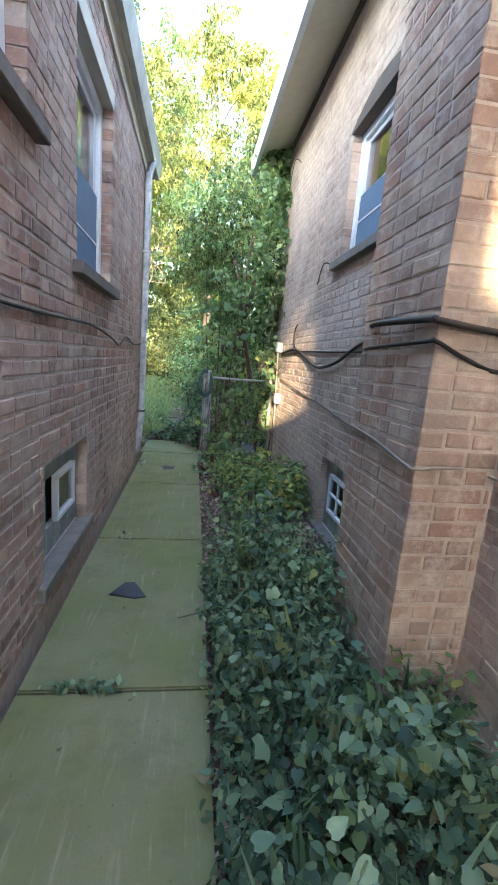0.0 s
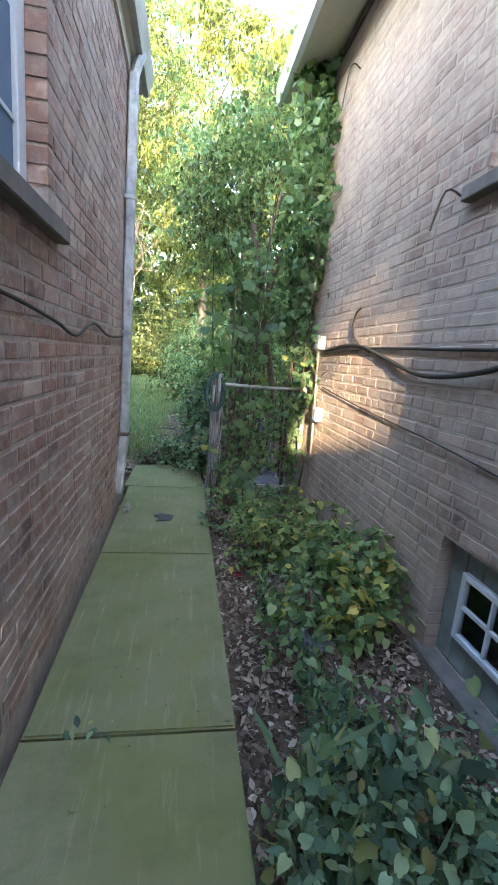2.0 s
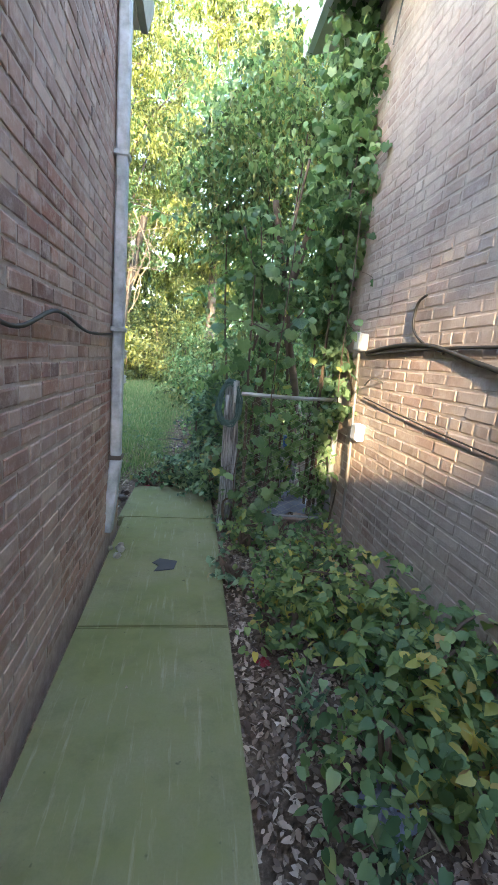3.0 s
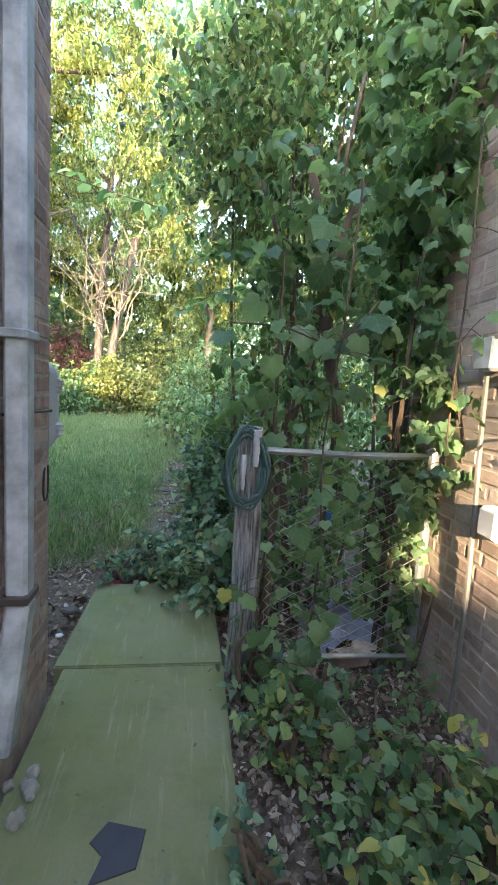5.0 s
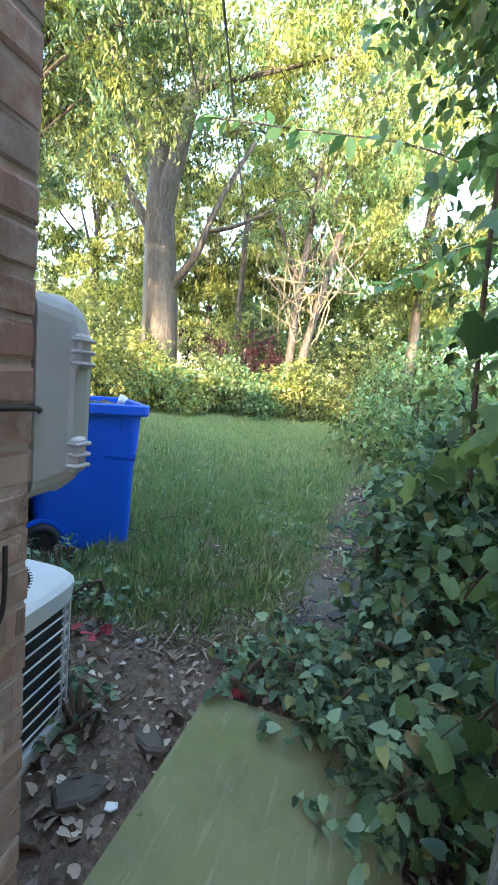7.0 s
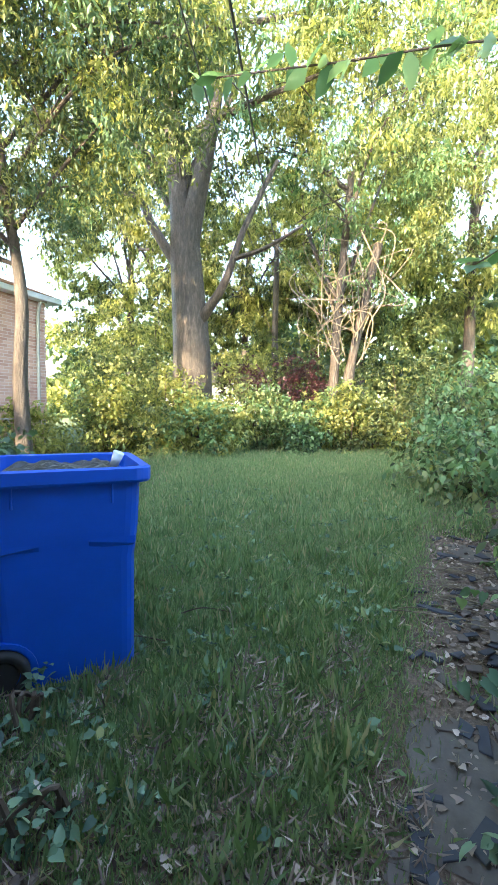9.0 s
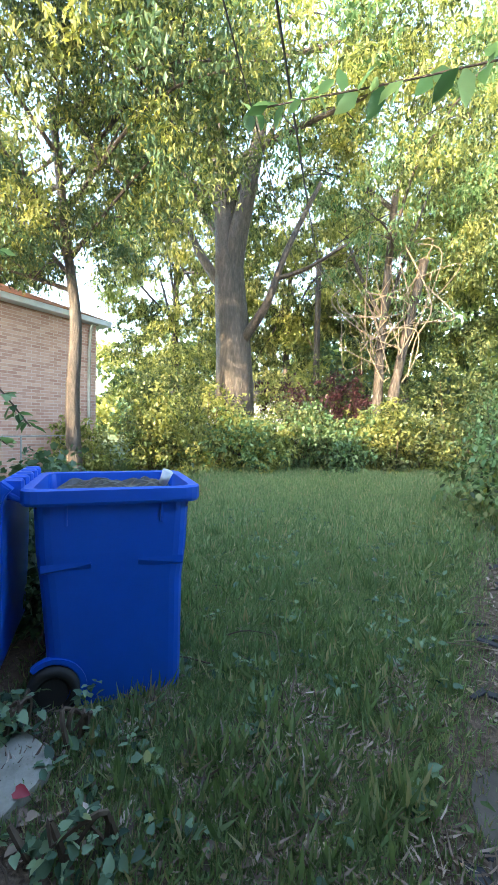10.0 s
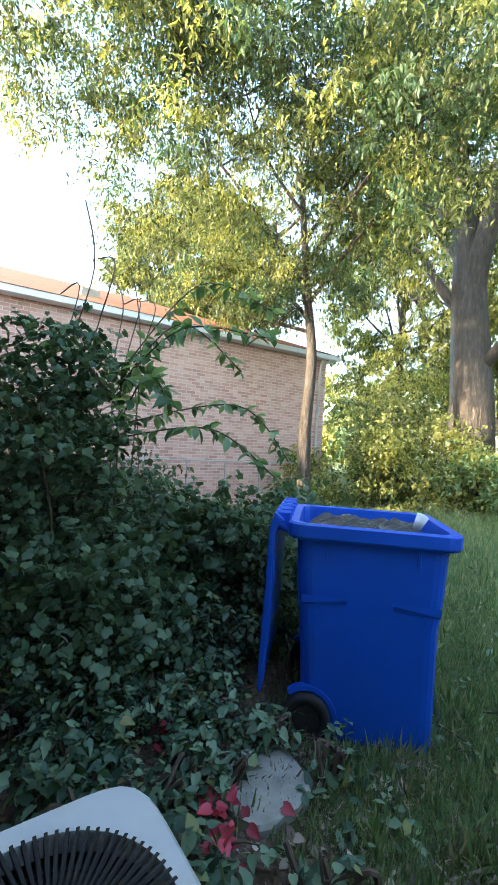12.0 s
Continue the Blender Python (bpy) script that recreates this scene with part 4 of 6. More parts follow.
for i, (x, y, lean, rad, h) in enumerate(((1.38, 8.05, 0.09, 0.012, 3.2), (1.33, 8.25, -0.1, 0.03, 2.9), (1.50, 8.35, 0.14, 0.04, 2.8), (1.1, 8.1, -0.16, 0.012, 2.6), (2.25, 8.9, 0.08, 0.14, 3.6))):
    bm = tube(bmesh.new(), smooth_line([(x, y, -0.1), (x + lean, y + 0.03, h * 0.35), (x - lean * 0.4, y, h * 0.7), (x + lean, y + 0.05, h)], 6), rad, 8)
    tagged(link_mesh("sapling_trunk", bm, M_STEM if rad < 0.1 else M_BARK, smooth=True), "thin brown sapling stem rising through the vines", "trunk", "stems in the vines")

# weeds over the end of the walk, shrubs along the side of the lawn
shrub("weed_clump", "leafy weeds leaning over the end of the walkway", "weeds", (1.14, 9.15, 0), (0.0, 0.1, 0.55), (0.56, 0.80, 0.74), 150, 40, 0.06, (M_VINE, M_IVY), 64, LEAF_BROAD, 0.13, 0.35, 8)
shrub("weed_clump", "tall feathery weeds beside the bare path", "weeds", (1.15, 10.6, 0), (0.2, 0.3, 0.65), (0.60, 1.0, 0.80), 90, 36, 0.07, (M_IVY, M_VINE), 65, LEAF_BROAD, 0.17, 0.4, 8)
for i, (x, y, h, rr, n) in enumerate(((1.5, 12.6, 1.2, 0.9, 80), (2.6, 11.2, 1.9, 1.1, 110), (0.7, 15.0, 1.0, 0.9, 70), (2.2, 15.2, 2.1, 1.4, 130), (1.0, 18.0, 1.6, 1.4, 100), (3.4, 18.5, 3.0, 1.8, 130))):
    shrub("side_shrub", "dense green shrub along the side of the lawn", "shrub", (x, y, float(ground_z(x, y))), (0, 0, h * 0.62), (rr, rr, h * 0.75), n, 40, 0.105, (M_VINE, M_TREE), 70 + i, LEAF_OVAL, 0.24, 0.5, 7, "shrubs along the lawn")
# sunlit look of the hedge comes partly from the brighter leaf colour
for i, (x, y, h, rr, n, m) in enumerate(((-8.0, 14.6, 0.9, 0.9, 60, (M_SUNLIT_LEAF,)), (-6.9, 15.9, 1.15, 0.7, 60, (M_SUNLIT_LEAF, M_VINE)), (-5.7, 17.0, 1.5, 0.7, 60, (M_SUNLIT_LEAF,)), (-4.5, 17.4, 0.8, 0.6, 45, (M_SUNLIT_LEAF,)), (-2.8, 17.6, 0.75, 0.5, 40, (M_BUSH, M_VINE)), (-1.7, 18.2, 1.25, 0.5, 45, (M_SUNLIT_LEAF, M_TREE)), (-6.4, 15.6, 1.5, 1.1, 80, (M_SUNLIT_LEAF, M_TREE)), (-7.6, 17.0, 2.0, 1.3, 90, (M_TREE,)), (-5.0, 16.8, 0.95, 1.2, 80, (M_SUNLIT_LEAF, M_VINE)), (-4.2, 18.0, 1.25, 1.2, 80, (M_TREE, M_VINE)),
                                         (-3.3, 18.0, 0.9, 0.9, 70, (M_TREE, M_VINE)), (-2.2, 18.6, 1.0, 0.9, 70, (M_SUNLIT_LEAF, M_VINE)), (-1.1, 18.9, 1.0, 0.9, 60, (M_SUNLIT_LEAF, M_TREE)), (-0.1, 19.6, 1.3, 1.0, 70, (M_TREE,)), (-3.6, 20.4, 1.9, 0.9, 70, (M_PURPLE,)),
                                         (-5.2, 19.6, 1.8, 1.1, 80, (M_SUNLIT_LEAF, M_PURPLE)), (-9.0, 20.5, 3.2, 1.8, 120, (M_TREE, M_SUNLIT_LEAF)), (-11.5, 21.0, 3.6, 2.2, 140, (M_SUNLIT_LEAF, M_TREE)), (-1.0, 22.5, 2.8, 1.8, 120, (M_TREE,)), (-6.0, 23.5, 2.6, 2.0, 120, (M_TREE, M_SUNLIT_LEAF)), (-3.8, 24.5, 3.0, 2.0, 120, (M_TREE, M_BUSH)))):
    shrub("hedge_bush", "bush with leaves coloured sunlit yellow-green in the overgrown hedge behind the lawn" if M_SUNLIT_LEAF in m else "dark leafy bush in the overgrown hedge behind the lawn", "bush", (x, y, float(ground_z(x, y))), (0, 0, h * 0.62), (rr, rr * 0.8, h * 0.85), int(n * 1.3), 42, 0.105, m, 90 + i,
          LEAF_OVAL, 0.2, 0.4, 6, "hedge bushes")
for i, (x, y, h, rr, n) in enumerate(((-3.5, 8.25, 2.1, 0.6, 75), (-4.4, 9.2, 1.1, 0.8, 70), (-3.1, 9.4, 0.95, 0.5, 55), (-5.0, 7.95, 2.0, 0.9, 80), (-2.65, 8.4, 0.8, 0.5, 60), (-2.85, 9.85, 0.75, 0.42, 40), (-3.5, 10.4, 0.95, 0.6, 50))):
    shrub("yard_shrub", "deep green shrub overgrowing the back of the house", "shrub", (x, y, -0.03), (0, 0, h * 0.55), (rr, rr * 0.9, h * 0.62), int(n * 1.9), 48, 0.058, (M_BUSH,), 120 + i, LEAF_BROAD if i % 2 else LEAF_LOBED, 0.18, 0.5, 8, "shrubs by the house")
for i, (x, y, h, rr, n) in enumerate(((-2.0, 8.55, 0.28, 0.35, 20), (-2.4, 8.1, 0.32, 0.45, 28), (-1.75, 8.75, 0.16, 0.22, 8), (-1.42, 9.28, 0.10, 0.08, 2), (1.0, 7.5, 0.35, 0.14, 9), (1.25, 7.3, 0.25, 0.3, 10), (0.95, 6.7, 0.2, 0.2, 6), (0.86, 8.40, 0.40, 0.28, 16), (-0.95, 8.95, 0.08, 0.3, 6), (-2.7, 8.8, 0.45, 0.45, 30), (-0.45, 8.2, 0.12, 0.15, 4), (-1.6, 8.2, 0.2, 0.3, 14))):
    shrub("weed_clump", "broad-leaved weeds on the bare soil behind the house", "weeds", (x, y, -0.03), (0, 0, h * 0.5), (rr, rr, h * 0.6), n, 30, 0.042, (M_IVY,), 140 + i, LEAF_BROAD, 0.08, 0.2, 5, "weeds on the soil")


def frond(bm_stem, pts, rng, n, ln):
    """Leaflet places along an arching stalk."""
    line = smooth_line(pts, 8)
    tube(bm_stem, line, [0.006] * len(line), 5)
    idx = np.linspace(1, len(line) - 1, n).astype(int)
    return [tuple(line[i] + Vector((rng.uniform(-.02, .02), rng.uniform(-.02, .02), 0))) for i in idx for _ in (0, 1)]


def sumac(name, label, base, fronds, seed, size=(0.13, 0.19), count=26):
    rng = np.random.default_rng(seed)
    t = empty(name, label, "sapling", at=base)
    for f in fronds:
        bm = bmesh.new()
        p = frond(bm, f, rng, count, 0.1)
        fr = part("frond_stalk", bm, M_STEM, t)
        tagged(leaves("foliage", p, rng.uniform(*size, len(p)), LEAF_OVAL, M_VINE, rng, fr, 0.25), kind="stuff")
    return t


sumac("sumac_sapling", "sumac sapling arching long fronds of paired leaflets over the lawn", (1.6, 10.4, 0), [
    [(0.0, 0.0, 2.5), (-0.9, 0.0, 3.1), (-2.0, 0.1, 3.4), (-2.9, 0.15, 3.6)], [(-0.3, -0.8, 2.6), (-0.6, -0.9, 3.0), (-0.9, -1.0, 3.5)], [(-0.2, -0.8, 2.3), (-0.5, -1.0, 2.7), (-0.75, -1.1, 2.6)], [(0, 0, 2.8), (-0.6, -0.3, 3.8), (-1.1, -0.6, 4.4)],
    [(0, 0, 2.4), (-0.5, -0.2, 2.9), (-1.0, -0.3, 2.7)], [(0, 0, 2.2), (-0.5, 0.3, 2.6), (-1.2, 0.5, 2.3)], [(0, 0, -0.1), (0.05, 0, 1.2), (0, 0, 2.6)]], 201)
sumac("sumac_sapling", "young sumac with drooping fronds above the dark shrubs", (-3.1, 8.6, 0), [
    [(0, 0, 1.9), (0.5, 0.25, 2.25), (1.05, 0.6, 2.15)], [(0, 0, 2.0), (0.2, 0.5, 2.7), (0.45, 1.0, 2.55)], [(0, 0, 1.9), (0.1, 0.4, 2.4), (0.2, 0.9, 2.1)], [(0, 0, 1.6), (0.35, 0.8, 1.8), (0.5, 1.2, 1.4)], [(0, 0, 1.7), (-0.4, -0.3, 2.2), (-0.8, -0.5, 2.2)],
    [(0, 0, 1.5), (0.5, 0.5, 1.6), (0.9, 0.8, 1.3)], [(0, 0, 1.6), (0.6, 0.0, 1.9), (1.0, 0.0, 1.7)], [(0, 0, -0.1), (0.03, 0, 1.0), (0, 0, 2.0)]], 202, (0.08, 0.13), 32)
_dry = empty("dry_weed", "bare brown seed stalks rising above the dark shrubs", "weeds", at=(-4.2, 8.7, 0))
for k in range(7):
    x, y = _r.uniform(-.5, .5), _r.uniform(-.4, .5)
    part("stalk", tube(bmesh.new(), smooth_line([(x, y, 0), (x + .15, y, 1.2), (x + _r.uniform(-.2, .3), y, 2.2), (x + _r.uniform(-.4, .4), y + .1, 2.9), (x + _r.uniform(-.7, .5), y, 3.3 + _r.uniform(-.4, .4))], 5), 0.007, 4), M_STEM, _dry)


# ---- low cover: ivy, litter, grass ----
def scatter(name, label, category, n, xr, yr, zr, size, shape, material, seed, droop=0.25, upright=False, keep=None, mound=False):
    rng = np.random.default_rng(seed)
    x, y = rng.uniform(*xr, n), rng.uniform(*yr, n)
    if keep is not None:
        k = keep(x, y, rng)
        x, y = x[k], y[k]
    lift = rng.uniform(*zr, len(x)) * (0.4 + 0.6 * rng.random(len(x)))
    if mound:
        lift = lift * np.array([max(0.25, 1.0 + 1.5 * noise.noise(Vector((a * 3.1, b * 2.3, 5.5)))) for a, b in zip(x, y)])
    z = ground_z(x, y) + lift
    ob = leaves(name, np.stack((x, y, z), -1), rng.uniform(size[0], size[1], len(x)), shape, material, rng, None, droop, upright)
    return tagged(ob, label, category, kind="stuff")


def ivy_keep(x, y, rng):
    d = np.array([noise.noise(Vector((a * 1.6, b * 1.1, 3.3))) for a, b in zip(x, y)])
    return (d > 0.04 - 0.80 * np.clip((4.5 - y) / 1.6, -0.7, 1)) & ((x > 0.86) | (rng.random(len(x)) < 0.25))


scatter("ivy", "dark blue-green creeper covering the strip beside the walkway", "ground cover", 15000, (0.80, 1.86), (-1.0, 7.3), (0.02, 0.26), (0.025, 0.06), LEAF_BROAD, M_IVY, 301, 0.4, mound=True, keep=ivy_keep)
scatter("ivy", "small mixed weeds among the creeper", "ground cover", 22000, (0.80, 1.86), (-1.0, 7.3), (0.02, 0.30), (0.02, 0.055), LEAF_OVAL, M_IVY, 310, 0.3, mound=True, keep=ivy_keep)
scatter("ivy", "taller creeper where the walk begins", "ground cover", 9000, (0.84, 1.86), (-1.0, 4.2), (0.12, 0.40), (0.025, 0.06), LEAF_BROAD, M_IVY, 311, 0.3, mound=True, keep=ivy_keep)
scatter("ivy", "large pale lobed leaves standing above the creeper", "ground cover", 200, (1.0, 1.82), (1.2, 4.6), (0.20, 0.44), (0.045, 0.09), LEAF_LOBED, M_IVY, 313, 0.25, mound=True,
        keep=lambda x, y, rng: np.array([noise.noise(Vector((a * 2.6, b * 1.9, 4.4))) for a, b in zip(x, y)]) > -0.05)
scatter("ivy", "grassy stems pushing through the creeper", "ground cover", 2600, (0.86, 1.84), (-0.5, 6.8), (0.02, 0.26), (0.08, 0.20), BLADE, M_IVY, 314, upright=True, mound=True, keep=ivy_keep)
scatter("creeper", "sprawling weeds knee high against the brick walls", "ground cover", 6500, (1.0, 1.85), (0.5, 7.3), (0.10, 0.48), (0.025, 0.065), LEAF_BROAD, M_VINE, 302, 0.35,
        keep=lambda x, y, rng: np.array([noise.noise(Vector((a * 2.2, b * 1.4, 9.1))) for a, b in zip(x, y)]) > 0.12)
scatter("leaf_litter", "brown fallen leaves and twigs on the bare soil", "leaf litter", 26000, (0.84, 1.95), (-1.0, 8.8), (0.0, 0.04), (0.015, 0.048), LEAF_OVAL, M_DEAD, 303, 0.0)
scatter("leaf_litter", "pale dead leaves and bark on the soil behind the house", "leaf litter", 16000, (-3.6, 1.5), (7.6, 13.5), (0.0, 0.045), (0.015, 0.055), LEAF_BROAD, M_DEAD, 304, 0.0,
        keep=lambda x, y, rng: (((y < 9.2) & ((x < 0) | (x > 0.85) | (y > 8.56))) | (x > 0.25)) & ((x < 0) | (x > 0.85) | (y > 8.56)))
scatter("leaf_litter", "few dead leaves and crumbs on the walkway", "leaf litter", 110, (0.06, 0.80), (0.5, 8.5), (0.031, 0.036), (0.012, 0.035), LEAF_OVAL, M_DEAD, 305, 0.0)


def lawn_keep(x, y, rng):
    return (y > 9.0 + 0.25 * np.sin(x * 2.1) + rng.normal(0, 0.12, len(x))) & (x < 0.15 + rng.normal(0, 0.12, len(x))) & (x > -1.9 - 0.5 * (y - 9.2) + rng.normal(0, 0.15, len(x)))


scatter("grass", "shaded green lawn grass behind the house", "grass", 170000, (-4.2, 0.6), (8.8, 13.0), (0.0, 0.01), (0.03, 0.07), BLADE, M_GRASS, 306, upright=True, keep=lawn_keep)
scatter("grass", "green lawn grass further back towards the hedge", "grass", 120000, (-8.5, 0.9), (13.0, 19.5), (0.0, 0.01), (0.05, 0.11), BLADE, M_GRASS, 307, upright=True)
scatter("grass", "thin grass tufts at the edge of the lawn", "grass", 5000, (-2.2, 1.1), (8.6, 10.5), (0.0, 0.01), (0.05, 0.13), BLADE, M_GRASS, 308, upright=True, keep=lambda x, y, rng: np.array([noise.noise(Vector((a * 2.5, b * 2.5, 1.7))) for a, b in zip(x, y)]) > 0.22)
scatter("grass", "broad weeds among the lawn grass", "grass", 3500, (-4.0, 0.3), (9.2, 17.0), (0.01, 0.05), (0.03, 0.07), LEAF_OVAL, M_GRASS, 309, 0.1, keep=lawn_keep)

scatter("grass", "dry tan blades lying in the lawn", "grass", 7000, (-4.2, 0.6), (8.8, 13.0), (0.005, 0.035), (0.03, 0.08), BLADE, M_DEAD, 312, 0.0, keep=lawn_keep)


def far_woods():
    rng = np.random.default_rng(400)
    c = np.stack((rng.uniform(-40, 26, 700), rng.uniform(31, 46, 700), rng.uniform(0, 1, 700) ** 2.2 * 9.0), -1)
    for k, lm in enumerate((M_TREE, M_SUNLIT_LEAF, M_BUSH)):
        p = sprays(rng, c[k::3], 170, (1.1, 0.9, 0.8))
        tagged(leaves("far_woods", p[p[:, 2] > 0.3], rng.uniform(0.35, 0.7, int((p[:, 2] > 0.3).sum())), LEAF_OVAL, lm, rng, None, 0.5), "green woods closing the view behind the hedge", "woods", kind="stuff")
    c = np.stack((rng.uniform(3.5, 9, 120), rng.uniform(9, 24, 120), rng.uniform(0.3, 5.0, 120)), -1)
    p = clumps(rng, c, 110, 0.5)
    tagged(leaves("side_thicket", p, rng.uniform(0.09, 0.16, len(p)), LEAF_OVAL, M_BUSH, rng, None, 0.5), "dense thicket closing the side of the yard", "thicket", kind="stuff")


far_woods()


# ---- pipes and wires on the walls ----
spout = empty("downspout", "peeling grey metal downspout strapped to the brick corner", "downspout")
part("pipe", boxes(((0.012, 7.05, 0.62), (0.085, 7.13, 3.50)), bevel=0.012), M_SPOUT, spout)
part("elbow", tube(bmesh.new(), [(0.05, 7.09, 3.48), (0.07, 7.09, 3.56), (0.10, 7.10, 3.64)], [0.04, 0.042, 0.042], 8), M_SPOUT, spout)
bm = bmesh.new()
box(bm, (0.012, 7.045, 0.12), (0.09, 7.135, 0.66), 0.012)
bmesh.ops.transform(bm, matrix=Matrix.Translation((0.05, 7.09, 0.64)) @ Matrix.Rotation(radians(-6), 4, "X") @ Matrix.Rotation(radians(5), 4, "Y") @ Matrix.Translation((-0.05, -7.09, -0.64)), verts=bm.verts)
part("shoe", bm, M_SPOUT, spout, "crooked lower length with flaking paint")
for z in (0.66, 1.54, 2.6):
    part("strap", boxes(((0.002, 7.035, z), (0.094, 7.145, z + 0.03)), bevel=0.004), M_DARKTRIM if z < 1 else M_SPOUT, spout)
for k in range(7):
    b2 = bmesh.new()
    bmesh.ops.create_icosphere(b2, subdivisions=2, radius=1.0)
    s = _r.uniform(0.012, 0.032)
    for v in b2.verts:
        v.co = v.co * s * (1 + 0.35 * noise.noise(v.co * 2 + Vector((k, 0, 0))))
    bmesh.ops.translate(b2, verts=b2.verts, vec=(0.06 + _r.uniform(-0.03, 0.12), 6.98 + _r.uniform(-0.12, 0.1), 0.008))
    tagged(link_mesh("rubble_stone", b2, M_STONE), "small grey rubble stone by the downspout", "stone", "rubble by the downspout")


def cable(label, pts, r, material, name="cable"):
    return tagged(link_mesh(name, tube(bmesh.new(), smooth_line(pts, 7), r, 6), material, smooth=True), label, "cable", "cables on the walls")


cable("black cable sagging along the red brick wall", [(0.014, 1.0, 1.62), (0.014, 3.0, 1.56), (0.015, 4.4, 1.57), (0.02, 5.1, 1.52), (0.015, 5.5, 1.47), (0.016, 5.9, 1.555), (0.016, 6.4, 1.50), (0.016, 7.04, 1.52)], 0.008, M_CABLE)
XR = WALL_R - 0.016
cable("thick black cable looping along the faded brick wall", [(XR, 7.22, 1.56), (XR, 6.7, 1.60), (XR, 6.3, 1.585), (XR, 5.9, 1.50), (XR - 0.02, 5.4, 1.42), (XR - 0.02, 4.9, 1.47), (XR, 4.5, 1.60), (XR, 4.1, 1.66), (XR, 3.66, 1.64), (1.525, 3.5, 1.64), (1.525, 3.0, 1.63), (1.53, 2.93, 1.62), (1.75, 2.93, 1.60), (1.86, 2.80, 1.58), (1.862, 1.0, 1.6)], 0.014, M_CABLE)
cable("thin black cable beside the thick one", [(XR, 7.2, 1.54), (XR, 6.6, 1.565), (XR, 6.0, 1.575), (XR, 5.2, 1.56), (XR, 4.4, 1.555), (XR, 3.66, 1.55), (1.527, 3.55, 1.53), (1.527, 3.0, 1.55), (1.53, 2.935, 1.55), (1.65, 2.935, 1.50), (1.80, 2.935, 1.46), (1.864, 2.7, 1.48), (1.864, 1.0, 1.55)], 0.009, M_CABLE)
cable("thin dark wire slanting down the faded wall", [(XR, 7.15, 1.22), (XR, 6.2, 1.14), (XR, 5.2, 1.08), (XR, 4.4, 1.01), (XR, 4.0, 1.03)], 0.005, M_CABLE)
cable("pale grey wire round the chimney breast", [(1.527, 3.6, 1.14), (1.527, 3.3, 1.12), (1.527, 3.0, 1.08), (1.53, 2.935, 1.08), (1.7, 2.935, 1.09), (1.862, 2.9, 1.06), (1.862, 1.4, 1.05)], 0.007, M_CABLE_W)
cable("hooked wire stub rising from the cable", [(XR, 6.46, 1.88), (XR, 6.55, 1.84), (XR, 6.56, 1.70), (XR, 6.40, 1.60), (XR, 6.2, 1.55)], 0.008, M_CABLE)
cable("dark cable running along a course to the house corner", [(0.012, 7.05, 1.30), (0.012, 7.3, 1.29), (0.013, 7.52, 1.285), (-0.02, 7.542, 1.27)], 0.005, M_CABLE)
cable("looped cable hanging at the house corner", [(0.014, 7.44, 1.05), (0.02, 7.41, 1.03), (0.02, 7.405, 0.95), (0.02, 7.43, 0.915), (0.02, 7.46, 0.95), (0.018, 7.465, 1.06)], 0.0045, M_CABLE)
for y, z, ln in ((5.40, 2.32, 0.16), (7.2, 3.9, 0.3), (6.9, 1.35, 0.03)):
    tagged(link_mesh("wall_hook", tube(bmesh.new(), smooth_line([(XR + 0.02, y, z), (XR - 0.06, y + 0.02, z + 0.02), (XR - 0.09, y + 0.06, z - ln)], 4), 0.006, 5), M_CABLE), "rusty iron hook in the brick wall", "hook")

# service boxes on the faded wall
sb = empty("junction_box", "small weathered grey junction box with conduit on faded brick", "electrical box")
part("body", boxes(((1.80, 7.22, 1.57), (1.872, 7.31, 1.70)), bevel=0.012), M_BOX, sb)
part("lid", boxes(((1.79, 7.213, 1.575), (1.802, 7.317, 1.708)), bevel=0.006), M_SPOUT, sb)
part("conduit", tube(bmesh.new(), smooth_line([(1.82, 7.26, 1.55), (1.83, 7.26, 1.3), (1.85, 7.24, 0.6), (1.855, 7.25, -0.05)], 5), 0.011, 6), M_CABLE_W, sb)
ob_ = empty("outlet_box", "small pale outlet box low on the faded brick wall", "outlet")
part("body", boxes(((1.81, 7.07, 0.89), (1.874, 7.18, 1.02)), bevel=0.008), M_CUP, ob_)
part("cover", boxes(((1.80, 7.08, 0.90), (1.812, 7.17, 1.01)), bevel=0.004), M_BOX, ob_)

# meter cabinet on the rear wall
mb = empty("meter_cabinet", "grey plastic utility cabinet with rounded hinged lid on the rear wall", "utility box", at=(-0.16, 7.535, 1.30))
R2 = Matrix.Rotation(radians(-90), 4, "X")
bm = loft(bmesh.new(), [ring(0.32, 0.38, 0.04, 0.0), ring(0.32, 0.38, 0.05, 0.08), ring(0.33, 0.39, 0.06, 0.09), ring(0.32, 0.38, 0.07, 0.13), ring(0.28, 0.34, 0.08, 0.165), ring(0.18, 0.24, 0.08, 0.18)])
bmesh.ops.transform(bm, matrix=R2, verts=bm.verts)
part("lid", bm, M_BOX, mb, smooth=False)
for z in (0.09, -0.11):
    h = part("hinge", boxes(((0.155, 0.085, z - 0.035), (0.178, 0.12, z + 0.035)), bevel=0.006), M_BOX, mb)
    for k in (-0.022, 0.0, 0.022):
        part("knuckle", boxes(((0.15, 0.08, z + k - 0.004), (0.184, 0.126, z + k + 0.004)), bevel=0.003), M_BOX, h)
part("conduit", tube(bmesh.new(), [(0.02, 0.06, -0.17), (0.02, 0.06, -0.8), (0.02, 0.05, -1.32)], 0.022, 8), M_BOX, mb)


